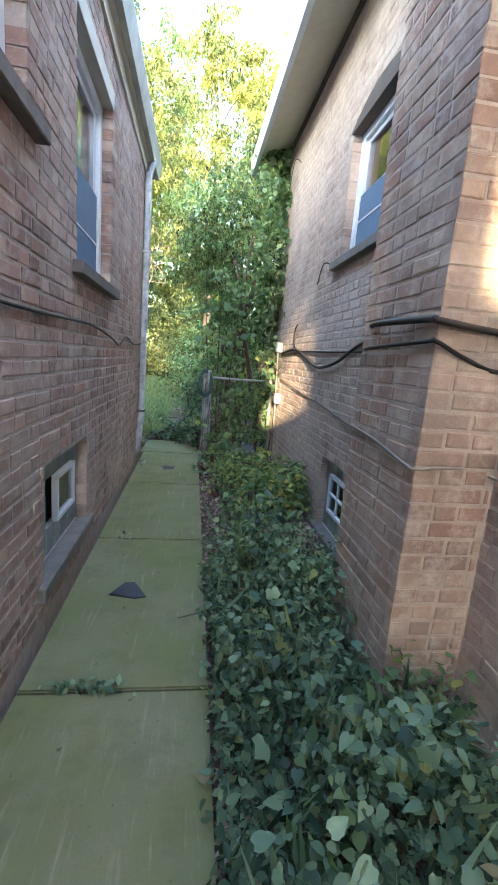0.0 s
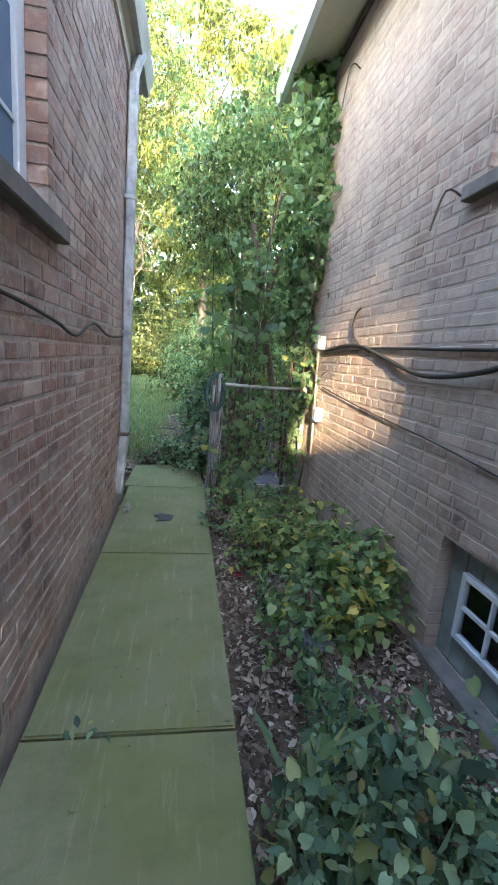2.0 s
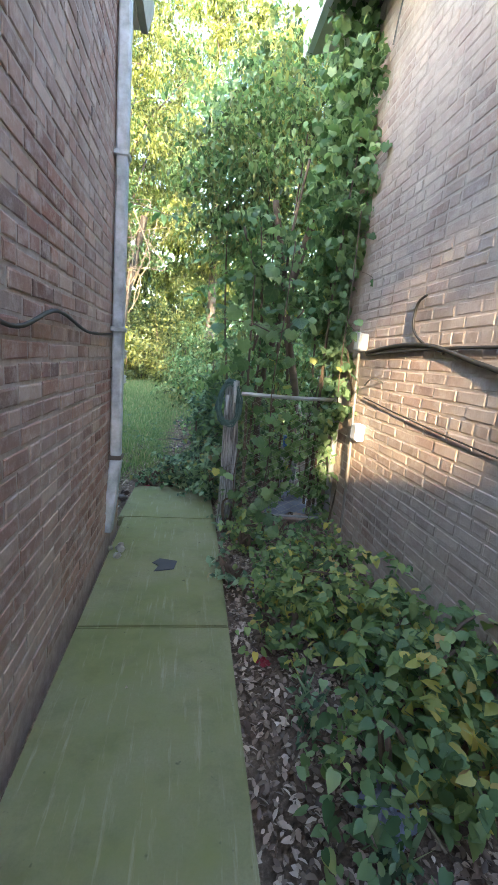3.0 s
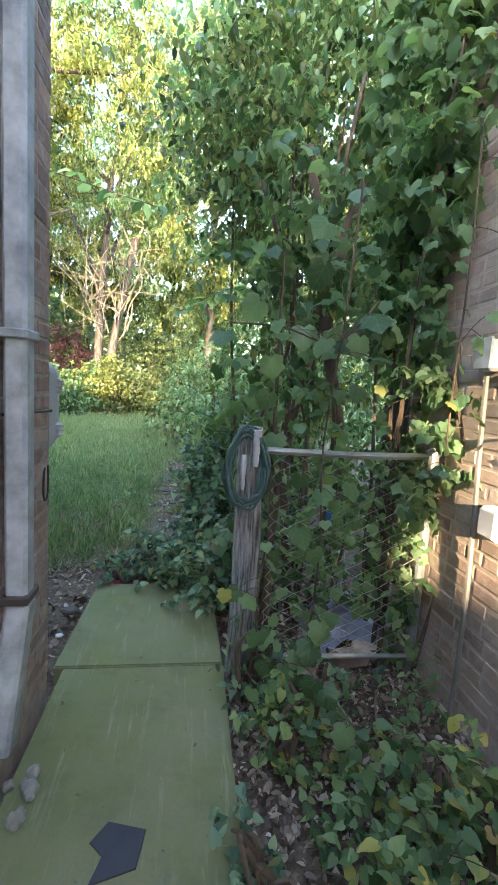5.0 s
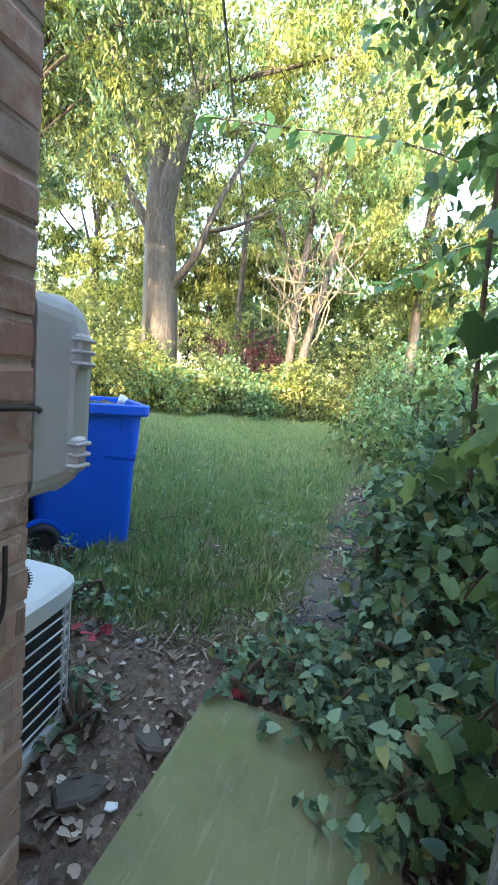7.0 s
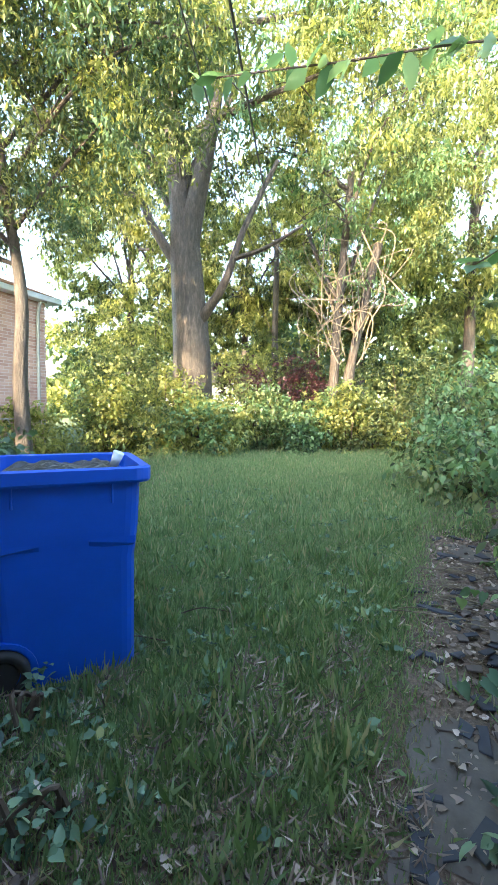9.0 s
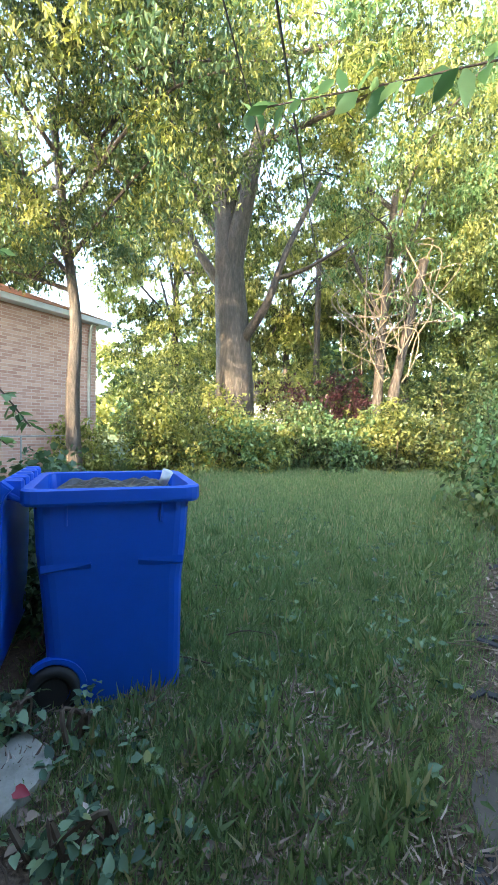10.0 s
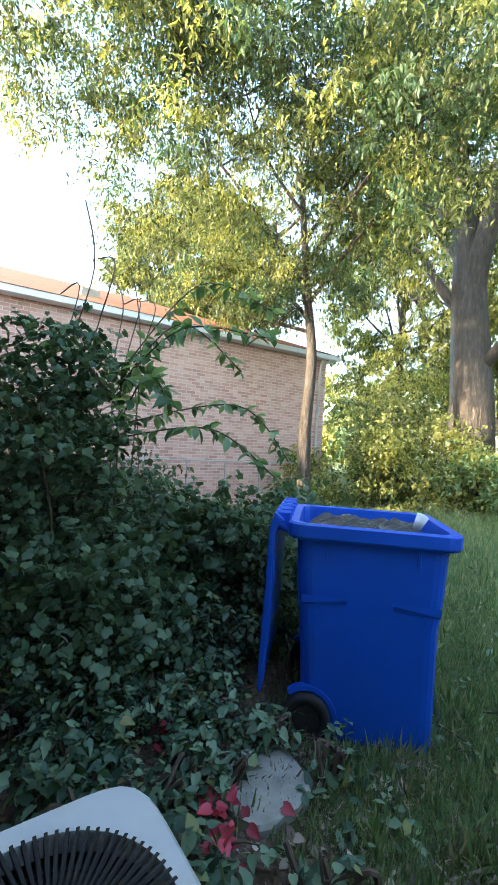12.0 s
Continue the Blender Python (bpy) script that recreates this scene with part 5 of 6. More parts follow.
# ---- air conditioner ----
def air_conditioner():
    ac = empty("air_conditioner", "boxy pale grey outdoor air conditioner with round fan grille on top", "air conditioner", at=(-0.75, 7.92, -0.04))
    ac.rotation_euler = (0, 0, radians(4))
    W, D, H = 0.66, 0.62, 0.615
    part("base", loft(bmesh.new(), [ring(W, D, 0.1, 0.0), ring(W, D, 0.1, 0.06)]), M_AC, ac)
    part("coil", loft(bmesh.new(), [ring(W - 0.05, D - 0.05, 0.1, 0.06), ring(W - 0.05, D - 0.05, 0.1, H - 0.09)]), M_COIL, ac, "dark condenser coil")
    for z in np.linspace(0.11, H - 0.13, 8):
        line = [Vector(p) for p in ring(W - 0.015, D - 0.015, 0.1, float(z))]
        part("guard_wire", tube(bmesh.new(), line + [line[0]], 0.004, 5), M_AC, ac)
    for k, p in enumerate(ring(W - 0.012, D - 0.012, 0.1, 0.0)):
        part("guard_post", tube(bmesh.new(), [(p[0], p[1], 0.05), (p[0], p[1], H - 0.07)], 0.004, 5), M_AC, ac)
    n = 64
    def outer(z, g=0.0):
        a, b, p = (W + g) / 2, (D + g) / 2, 6.5
        return [(math.cos(t) * k, math.sin(t) * k, z) for t in np.linspace(0, math.tau, n + 1)[:-1] for k in ((abs(math.cos(t) / a) ** p + abs(math.sin(t) / b) ** p) ** (-1 / p),)]
    bm = bmesh.new()
    rows = [[bm.verts.new(p) for p in r] for r in (outer(H - 0.09), outer(H - 0.02, 0.012), outer(H, -0.02))]
    hole = []
    for (x, y, z) in outer(H):
        a = math.atan2(y, x)
        hole.append((0.262 * math.cos(a), 0.262 * math.sin(a)))
    rows.append([bm.verts.new((x, y, H)) for x, y in hole])
    rows.append([bm.verts.new((x, y, H - 0.05)) for x, y in hole])
    for a, b in zip(rows, rows[1:]):
        for k in range(n):
            bm.faces.new((a[k], a[(k + 1) % n], b[(k + 1) % n], b[k]))
    part("top_cover", bm, M_AC, ac, "pale enamel top cover")
    part("fan_well", loft(bmesh.new(), [ring(0.50, 0.50, 0.249, H - 0.12, n=6), ring(0.50, 0.50, 0.249, H - 0.115, n=6)]), M_MUD, ac)
    slat = bmesh.new()
    tube(slat, [(0.05, 0, H - 0.012), (0.15, 0.010, H - 0.002), (0.268, 0.035, H - 0.004)], [0.003, 0.0055, 0.0065], 5)
    first = part("slat", slat, M_RUBBER, ac)
    for k in range(1, 72):
        s = new("slat", first.data)
        s.parent = ac
        s.rotation_euler = (0, 0, k * math.tau / 72)
    for rr in (0.09, 0.18):
        c = [(rr * math.cos(a), rr * math.sin(a), H - 0.010) for a in np.linspace(0, math.tau, 33)]
        part("grille_ring", tube(bmesh.new(), c, 0.004, 5), M_RUBBER, ac)
    part("hub", loft(bmesh.new(), [ring(0.11, 0.11, 0.054, H - 0.03, n=6), ring(0.10, 0.10, 0.049, H - 0.006, n=6)]), M_RUBBER, ac)


air_conditioner()


# ---- wheeled bin ----
def wheeled_bin():
    # local x runs from the hinge side to the front, y across
    b = empty("wheeled_bin", "bright blue wheeled rubbish bin, lid hanging open, full of bags", "bin", at=(-1.77, 9.80, -0.07))
    b.scale = (1, 1, 1.045)
    b.rotation_euler = (0, 0, math.atan2(0.688, 0.605))
    body = [ring(0.66, 0.63, 0.07, -0.045, 0.03), ring(0.69, 0.66, 0.08, -0.015, 0.025), ring(0.745, 0.69, 0.085, 0.62, 0.0), ring(0.765, 0.70, 0.085, 0.70, 0.0),
            ring(0.782, 0.711, 0.085, 0.78, 0.0), ring(0.80, 0.725, 0.085, 0.98, 0.0), ring(0.805, 0.73, 0.085, 1.03, 0.0),
            ring(0.90, 0.79, 0.09, 1.035, 0.0), ring(0.915, 0.805, 0.09, 1.05, 0.0), ring(0.915, 0.805, 0.09, 1.11, 0.0), ring(0.89, 0.78, 0.08, 1.12, 0.0), ring(0.80, 0.70, 0.07, 1.115, 0.0),
            ring(0.78, 0.68, 0.07, 1.0, 0.0), ring(0.70, 0.63, 0.07, 0.6, 0.0)]
    bm = loft(bmesh.new(), body)
    bm.faces.ensure_lookup_table()
    part("body", bm, M_BLUE, b, smooth=False)
    for x in (-0.24, 0.24):
        for s in (-1, 1):
            part("rib", boxes(((x - 0.006, s * 0.365 - 0.01, 0.93), (x + 0.006, s * 0.365 + 0.01, 1.035)), bevel=0.003), M_BLUE, b)
    for s in (-1, 1):
        for x0, x1, up in ((-0.36, -0.12, 1), (0.12, 0.36, -1)):
            bm = bmesh.new()
            zz = 0.03
            a = [bm.verts.new(p) for p in ((x0, s * 0.343, 0.69), (x1, s * 0.343, 0.69), (x1, s * 0.343, 0.735), (x0, s * 0.343, 0.735))]
            o = [bm.verts.new(p) for p in ((x0, s * 0.362, 0.735 - (zz if up > 0 else 0)), (x1, s * 0.362, 0.735 - (0 if up > 0 else zz)), (x1, s * 0.362, 0.745), (x0, s * 0.362, 0.745))]
            for f in ((o[0], o[1], o[2], o[3]), (a[0], a[1], o[1], o[0]), (a[1], a[2], o[2], o[1]), (a[3], a[0], o[0], o[3])):
                bm.faces.new(f)
            bmesh.ops.recalc_face_normals(bm, faces=bm.faces)
            part("side_ledge", bm, M_BLUE, b)
    for s in (-1, 1):
        bm = bmesh.new()
        prof = [(0.085, -0.04), (0.118, -0.045), (0.13, -0.03), (0.13, 0.03), (0.118, 0.045), (0.085, 0.04)]
        rows = [[bm.verts.new((-0.30 + r_ * math.cos(a), s * 0.33 + w_, 0.10 + r_ * math.sin(a))) for r_, w_ in prof] for a in np.linspace(0, math.tau, 25)[:-1]]
        for i in range(24):
            for k in range(6):
                bm.faces.new((rows[i][k], rows[(i + 1) % 24][k], rows[(i + 1) % 24][(k + 1) % 6], rows[i][(k + 1) % 6]))
        bmesh.ops.recalc_face_normals(bm, faces=bm.faces)
        wheel = part("wheel", bm, M_RUBBER, b, "black wheel", smooth=True)
        bm = bmesh.new()
        bmesh.ops.create_cone(bm, cap_ends=True, segments=20, radius1=0.086, radius2=0.075, depth=0.06, matrix=Matrix.Translation((-0.30, s * 0.33, 0.10)) @ Matrix.Rotation(radians(90), 4, "X"))
        part("rim", bm, M_RUBBER, wheel)
        bm = bmesh.new()
        arc = [(-0.30 + 0.165 * math.cos(a), 0.10 + 0.165 * math.sin(a)) for a in np.linspace(-0.35, 2.3, 12)]
        inn = [(-0.30 + 0.140 * math.cos(a), 0.10 + 0.140 * math.sin(a)) for a in np.linspace(-0.35, 2.3, 12)]
        for k in range(11):
            q4 = [arc[k], arc[k + 1], inn[k + 1], inn[k]]
            va, vb = [bm.verts.new((x, s * 0.30, z)) for x, z in q4], [bm.verts.new((x, s * 0.345, z)) for x, z in q4]
            bm.faces.new(va), bm.faces.new(vb[::-1])
            for i in range(4):
                bm.faces.new((va[i], vb[i], vb[(i + 1) % 4], va[(i + 1) % 4]))
        bmesh.ops.recalc_face_normals(bm, faces=bm.faces)
        part("wheel_arch", bm, M_BLUE, b)
    part("axle", tube(bmesh.new(), [(-0.30, -0.32, 0.10), (-0.30, 0.32, 0.10)], 0.014, 8), M_GALV, b)
    part("handle_bar", tube(bmesh.new(), smooth_line([(-0.44, -0.30, 1.05), (-0.53, -0.30, 1.10), (-0.54, 0, 1.11), (-0.53, 0.30, 1.10), (-0.44, 0.30, 1.05)], 5), 0.016, 8), M_BLUE, b)
    # the lid hangs down behind the hinge
    bm = bmesh.new()
    prof = [(-0.48, 1.12), (-0.53, 1.16), (-0.555, 1.08), (-0.56, 0.80), (-0.57, 0.50), (-0.575, 0.24), (-0.56, 0.21), (-0.545, 0.25), (-0.53, 0.50), (-0.52, 0.80), (-0.525, 1.04), (-0.51, 1.09)]
    va, vb = [bm.verts.new((x, -0.39, z)) for x, z in prof], [bm.verts.new((x, 0.39, z)) for x, z in prof]
    bm.faces.new(va), bm.faces.new(vb[::-1])
    for k in range(len(prof)):
        bm.faces.new((va[k], vb[k], vb[(k + 1) % len(prof)], va[(k + 1) % len(prof)]))
    bmesh.ops.recalc_face_normals(bm, faces=bm.faces)
    bmesh.ops.bevel(bm, geom=[e for e in bm.edges if abs(e.verts[0].co.y - e.verts[1].co.y) < 0.01], offset=0.008, segments=2, affect="EDGES")
    lid = part("lid", bm, M_BLUE, b, "open lid hanging down the back")
    for y in (-0.30, -0.15, 0.0, 0.15, 0.30):
        part("hinge_lug", boxes(((-0.535, y - 0.02, 1.06), (-0.44, y + 0.02, 1.165)), bevel=0.012), M_BLUE, lid)
    # bags inside
    bm = bmesh.new()
    bmesh.ops.create_grid(bm, x_segments=44, y_segments=34, size=0.5, matrix=Matrix.Translation((0, 0, 1.035)) @ Matrix.Diagonal((0.78, 0.68, 1, 1)))
    for v in bm.verts:
        p = v.co
        v.co.z += 0.05 * noise.noise(Vector((p.x * 5, p.y * 5, 2.0))) + 0.05 * abs(noise.noise(Vector((p.x * 11, p.y * 11, 7.0)))) - 0.10 * max(abs(p.x) / 0.39, abs(p.y) / 0.34) ** 6
    bag = tagged(link_mesh("rubbish_bag", bm, M_BAG), "crumpled grey rubbish bag filling the blue bin", "rubbish bag")
    bag.matrix_basis = Matrix.Translation(b.location + Vector((0, 0, 0.085))) @ b.rotation_euler.to_matrix().to_4x4()
    bm = loft(bmesh.new(), [ring(0.05, 0.05, 0.0245, 0.0), ring(0.07, 0.07, 0.0345, 0.09), ring(0.064, 0.064, 0.0315, 0.088), ring(0.046, 0.046, 0.0225, 0.01)])
    cup = tagged(link_mesh("plastic_cup", bm, M_CUP, smooth=True), "white plastic cup on the rubbish bag", "cup")
    cup.matrix_basis = bag.matrix_basis @ pose(0.29, -0.02, 1.045, 12, 20, 0)


wheeled_bin()

# ---- fence, post and hose ----
fence = empty("chain_link_fence", "rusty chain-link fence panel half buried in vines", "fence")
FY, FX0, FX1, FZ = 7.56, 1.00, 1.80, 1.145
part("gate_post", tube(bmesh.new(), [(1.845, 7.62, -0.1), (1.83, 7.59, 0.6), (1.81, 7.555, 1.17)], 0.027, 10), M_GALV, fence)
part("post_cap", tube(bmesh.new(), [(1.81, 7.555, 1.165), (1.81, 7.555, 1.185), (1.81, 7.555, 1.20)], [0.036, 0.036, 0.012], 10), M_GALV, fence)
part("top_rail", tube(bmesh.new(), [(FX0 - 0.03, FY, FZ + 0.005), (1.4, FY, FZ), (FX1, FY, FZ + 0.01)], 0.017, 8), M_GALV, fence)
part("bottom_rail", tube(bmesh.new(), [(FX0, FY, 0.10), (FX1, FY, 0.08)], 0.012, 8), M_GALV, fence)
P = 0.062
for i in range(int((FX1 - FX0) / P) + 1):
    x0 = FX0 + i * P
    line = []
    for k in range(int(1.06 / (P / 2)) + 1):
        x = min(max(x0 + (P / 2 if (k + i) % 2 else -P / 2) * 0.96, FX0), FX1)
        line.append((x, FY + (0.004 if k % 2 else -0.004), 0.09 + k * P / 2))
    part("wire_strand", tube(bmesh.new(), line, 0.0021, 4), M_WIRE, fence)

wp = empty("wooden_post", "split weathered grey wooden fence post", "post", at=(0.905, 7.65, 0))
bm = bmesh.new()
bmesh.ops.create_cone(bm, cap_ends=True, segments=24, radius1=0.070, radius2=0.058, depth=1.36, matrix=Matrix.Translation((0, 0, 0.57)))
bmesh.ops.subdivide_edges(bm, edges=[e for e in bm.edges if abs(e.verts[0].co.z - e.verts[1].co.z) > 0.5], cuts=14)
for v in bm.verts:
    a = math.atan2(v.co.y, v.co.x)
    g = 1 + 0.30 * noise.noise(Vector((math.cos(a) * 2.4, math.sin(a) * 2.4, v.co.z * 1.6))) - 0.22 * max(0, math.sin(a * 5 + v.co.z)) ** 6
    v.co.x, v.co.y = v.co.x * g + 0.012 * math.sin(v.co.z * 3), v.co.y * g
part("timber", bm, M_POSTWOOD, wp)
hose = empty("garden_hose", "coiled dark green garden hose hung on the wooden post", "hose", at=(0.88, 7.57, 1.075))
hose.scale = (0.86, 0.86, 0.82)
for k in range(11):
    w, h = 0.118 + _r.uniform(-0.025, 0.02), 0.215 + _r.uniform(-0.035, 0.03)
    y = -0.015 - 0.014 * (k % 4) + _r.uniform(-0.006, 0.006)
    loop = [(w * math.cos(a) * (0.86 - 0.14 * math.sin(a)) + 0.01 * math.sin(3 * a + k) - 0.01, y + 0.008 * math.sin(a * 2 + k), h * math.sin(a) - 0.02 * _r.random()) for a in np.linspace(0, math.tau, 56)]
    part("coil", tube(bmesh.new(), loop, 0.0085, 8), M_HOSE, hose, smooth=True)
part("nozzle", tube(bmesh.new(), [(-0.03, -0.07, 0.07), (-0.03, -0.072, 0.03), (-0.03, -0.072, 0.02), (-0.032, -0.074, -0.04), (-0.032, -0.074, -0.05), (-0.03, -0.075, -0.09), (-0.03, -0.075, -0.13)], [0.012, 0.013, 0.017, 0.015, 0.011, 0.012, 0.008], 12), M_BOX, hose, "grey hose nozzle", smooth=True)
part("bracket", tube(bmesh.new(), [(0.035, -0.055, 0.21 - 0.0065 * k) for k in range(33)], [(0.025 if k % 8 < 6 else 0.023) - 0.0003 * k for k in range(33)], 12), M_BOX, hose, "ribbed grey bracket", smooth=True)

bm = bmesh.new()
bmesh.ops.create_grid(bm, x_segments=26, y_segments=26, size=0.5, matrix=Matrix.Diagonal((0.55, 0.5, 1, 1)))
for v in bm.verts:
    d = max(0, 1 - (v.co.x / 0.3) ** 2 - (v.co.y / 0.28) ** 2)
    v.co.z = 0.16 * d ** 0.6 + 0.09 * noise.noise(v.co * 7) * d ** 0.5 - 0.02
tarp = tagged(link_mesh("tarpaulin", bm, M_TARP), "crumpled blue-grey tarpaulin on the ground behind the fence", "tarpaulin")
tarp.location = (1.60, 8.00, 0.0)
tin = empty("paint_tin", "small blue tin among the vines behind the fence", "tin", at=(1.62, 8.35, 0.62))
part("can", loft(bmesh.new(), [ring(0.15, 0.15, 0.074, -0.06), ring(0.15, 0.15, 0.074, 0.05), ring(0.156, 0.156, 0.077, 0.055), ring(0.156, 0.156, 0.077, 0.062)]), M_TIN, tin)
crate = tagged(link_mesh("wooden_crate", boxes(((1.54, 8.27, -0.06), (1.70, 8.43, 0.56)), bevel=0.01), M_POSTWOOD), "old grey timber block under the blue tin", "crate")
for i, (x, y, a) in enumerate(((1.52, 7.66, 12), (1.66, 7.70, -20), (1.25, 7.55, 60))):
    ob2 = tagged(link_mesh("loose_brick", boxes(((-0.10, -0.048, 0), (0.10, 0.048, 0.062)), bevel=0.006), M_BRICK_L), "loose orange-red brick lying by the fence", "brick", "loose bricks")
    ob2.matrix_basis = pose(x, y, -0.02, 4, 3, a)


# ---- small things on the ground ----
def flake(name, label, category, outline, z, thick, material, at, turn=0, tilt=0, group=""):
    bm = bmesh.new()
    a, b = [bm.verts.new((x, y, thick)) for x, y in outline], [bm.verts.new((x, y, 0)) for x, y in outline]
    bm.faces.new(a), bm.faces.new(b[::-1])
    for k in range(len(outline)):
        bm.faces.new((b[k], b[(k + 1) % len(outline)], a[(k + 1) % len(outline)], a[k]))
    bmesh.ops.bevel(bm, geom=[e for e in bm.edges if all(v.co.z > thick - 1e-5 for v in e.verts)], offset=thick * 0.3, segments=1, affect="EDGES")
    ob = tagged(link_mesh(name, bm, material), label, category, group)
    ob.matrix_basis = pose(at[0], at[1], z, tilt, 0, turn)
    return ob


flake("slate_piece", "dark broken slate piece lying on the walkway", "slate", [(-0.10, -0.04), (0.05, -0.075), (0.115, -0.06), (0.07, 0.02), (0.03, 0.09), (-0.03, 0.085)], 0.002, 0.012, M_SLATE, (0.37, 3.88), 0, 2)
flake("slate_piece", "dull dark slate piece near the end of the walkway", "slate", [(-0.09, -0.05), (0.04, -0.085), (0.11, 0.0), (0.02, 0.09), (-0.05, 0.06), (-0.03, 0.0)], 0.002, 0.006, M_SLATE, (0.43, 6.78), 30, 1)
flake("flat_stone", "pale flat concrete stone lying in front of the bin", "stone", [(0.19 * math.cos(a) * (1 + 0.12 * math.sin(3 * a + 1)), 0.24 * math.sin(a) * (1 + 0.09 * math.sin(5 * a))) for a in np.linspace(0, math.tau, 23)[:-1]], -0.05, 0.045, M_STONE, (-1.50, 8.93), 35)
flake("white_scrap", "crumpled white scrap lying on the soil", "litter", [(-0.02, -0.012), (0.012, -0.018), (0.02, 0.006), (0.0, 0.018), (-0.018, 0.007)], -0.035, 0.008, M_CUP, (-0.48, 8.75), 40, 15)
flake("white_scrap", "white plastic scrap beside the house corner", "litter", [(-0.022, -0.012), (0.0, -0.017), (0.02, -0.006), (0.017, 0.012), (-0.02, 0.012)], -0.035, 0.008, M_CUP, (-0.08, 7.98), 20, 10)
_rng = np.random.default_rng(77)
for x, y, s, n in ((-1.39, 8.64, 0.075, 44), (-2.03, 8.60, 0.07, 14), (-0.70, 8.60, 0.06, 10), (-2.35, 8.45, 0.12, 12)):
    p = np.stack((x + _rng.normal(0, s, n), y + _rng.normal(0, s, n), 0.01 + _rng.uniform(0, 0.06, n)), -1)
    tagged(leaves("red_leaves", p, _rng.uniform(0.03, 0.075, n), LEAF_BROAD, M_RED, _rng, None, 0.15), "bright red leaves lying on the soil", "leaves", "red leaves")
_weed = np.random.default_rng(78)
_p = np.concatenate([np.stack((x + _weed.normal(0, 0.06, n), y + _weed.normal(0, 0.014, n), 0.004 + _weed.uniform(0, 0.03, n)), -1) for x, y, n in ((0.36, 3.10, 30), (0.30, 4.64, 8), (0.24, 3.12, 26))])
tagged(leaves("joint_weeds", _p, _weed.uniform(0.02, 0.06, len(_p)), LEAF_OVAL, M_IVY, _weed, None, 0.1), "little weeds rooted in the joints of the walkway", "weeds", kind="stuff")
for i in range(60):
    x, y = (_r.uniform(0.9, 1.8), _r.uniform(2.0, 8.0)) if i < 34 else (_r.uniform(-2.4, 1.4), _r.uniform(8.7, 12.5) if i > 50 else _r.uniform(8.6, 9.1))
    a, ln = _r.uniform(0, math.tau), _r.uniform(0.15, 0.55)
    d = Vector((math.cos(a), math.sin(a), 0)) * ln
    s = Vector((x, y, float(ground_z(x, y)) + 0.04))
    if not (0.0 < s.x + d.x < 1.85) and i < 34:
        d = -d * 0.3
    tagged(link_mesh("twig", tube(bmesh.new(), smooth_line([s, s + d * 0.5 + Vector((_r.uniform(-.05, .05), _r.uniform(-.05, .05), 0.05)), s + d], 4), [0.005] * 5 + [0.003] * 4, 5), M_STEM if i % 3 else M_PALESTEM), "dry fallen twig on the soil", "twig", "fallen twigs")

# ---- grape vines, weeds by the gate, and debris ----
LEAF_GRAPE = ([(0, 0.10, 0), (0.20, -0.08, -0.02), (0.42, 0.02, -0.05), (0.56, 0.20, -0.10), (0.48, 0.36, -0.04), (0.60, 0.58, -0.12), (0.40, 0.70, -0.05), (0.26, 0.88, -0.09), (0, 1.06, -0.18),
               (-0.26, 0.88, -0.07), (-0.40, 0.70, -0.03), (-0.60, 0.58, -0.08), (-0.48, 0.36, -0.03), (-0.56, 0.20, -0.12), (-0.42, 0.02, -0.06), (-0.20, -0.08, -0.02), (0, 0.45, 0.06)],
              [(k, (k + 1) % 16, 16) for k in range(16)])
grape_leaf = bpy.data.meshes.new("leaf")
grape_leaf.from_pydata(LEAF_GRAPE[0], [], LEAF_GRAPE[1])
grape_leaf.materials.append(M_GRAPE)
grape_leaf.shade_smooth()


def grape_vine(label, pts, n, size, seed, spread=0.07):
    """A trailing stem whose broad leaves hang tip down and face the open side."""
    r = random.Random(seed)
    line = smooth_line(pts, 8)
    v = empty("grape_vine", label, "vine", "grape vines by the gate", at=tuple(line[-1]))
    o = line[-1]
    part("stem", tube(bmesh.new(), [p - o for p in line], 0.0045, 6), M_STEM, v)
    for k in range(n):
        p = line[min(int((k + r.random()) / n * len(line)), len(line) - 1)] - o
        s = size * r.uniform(0.5, 1.15)
        at = p + Vector((r.gauss(0, spread), r.gauss(0, spread * 0.6) - 0.03, r.gauss(0, spread * 0.7)))
        part("petiole", tube(bmesh.new(), smooth_line([p, p.lerp(at, 0.5) + Vector((0, 0, 0.015)), at], 3), 0.0016, 4), M_STEM, v)
        leaf = new("leaf", grape_leaf)
        leaf.parent = v
        leaf.matrix_basis = pose(at.x, at.y, at.z, r.gauss(0, 12), r.gauss(0, 22), r.gauss(0, 34)) @ pose(0, 0, 0, r.gauss(-62, 24), 0, r.gauss(180, 10)) @ Matrix.Diagonal((s, s, s, 1))
    return v


grape_vine("grape vine hanging in front of the chain-link gate", [(1.28, 7.46, 2.35), (1.24, 7.42, 1.75), (1.20, 7.44, 1.2), (1.22, 7.42, 0.7), (1.18, 7.38, 0.2)], 30, 0.105, 501)
grape_vine("grape vine trailing down the faded brick corner", [(1.74, 7.38, 2.6), (1.72, 7.32, 2.0), (1.70, 7.30, 1.5), (1.72, 7.32, 1.1)], 20, 0.075, 502)
grape_vine("grape vine creeping over the leaf litter", [(1.12, 7.40, 0.25), (1.28, 7.05, 0.16), (1.38, 6.70, 0.14), (1.30, 6.35, 0.10)], 26, 0.085, 503, 0.10)
grape_vine("vine shoots covering the foot of the wooden post", [(0.98, 7.46, 0.75), (0.94, 7.40, 0.45), (0.98, 7.36, 0.12), (1.08, 7.20, 0.10)], 22, 0.075, 504)
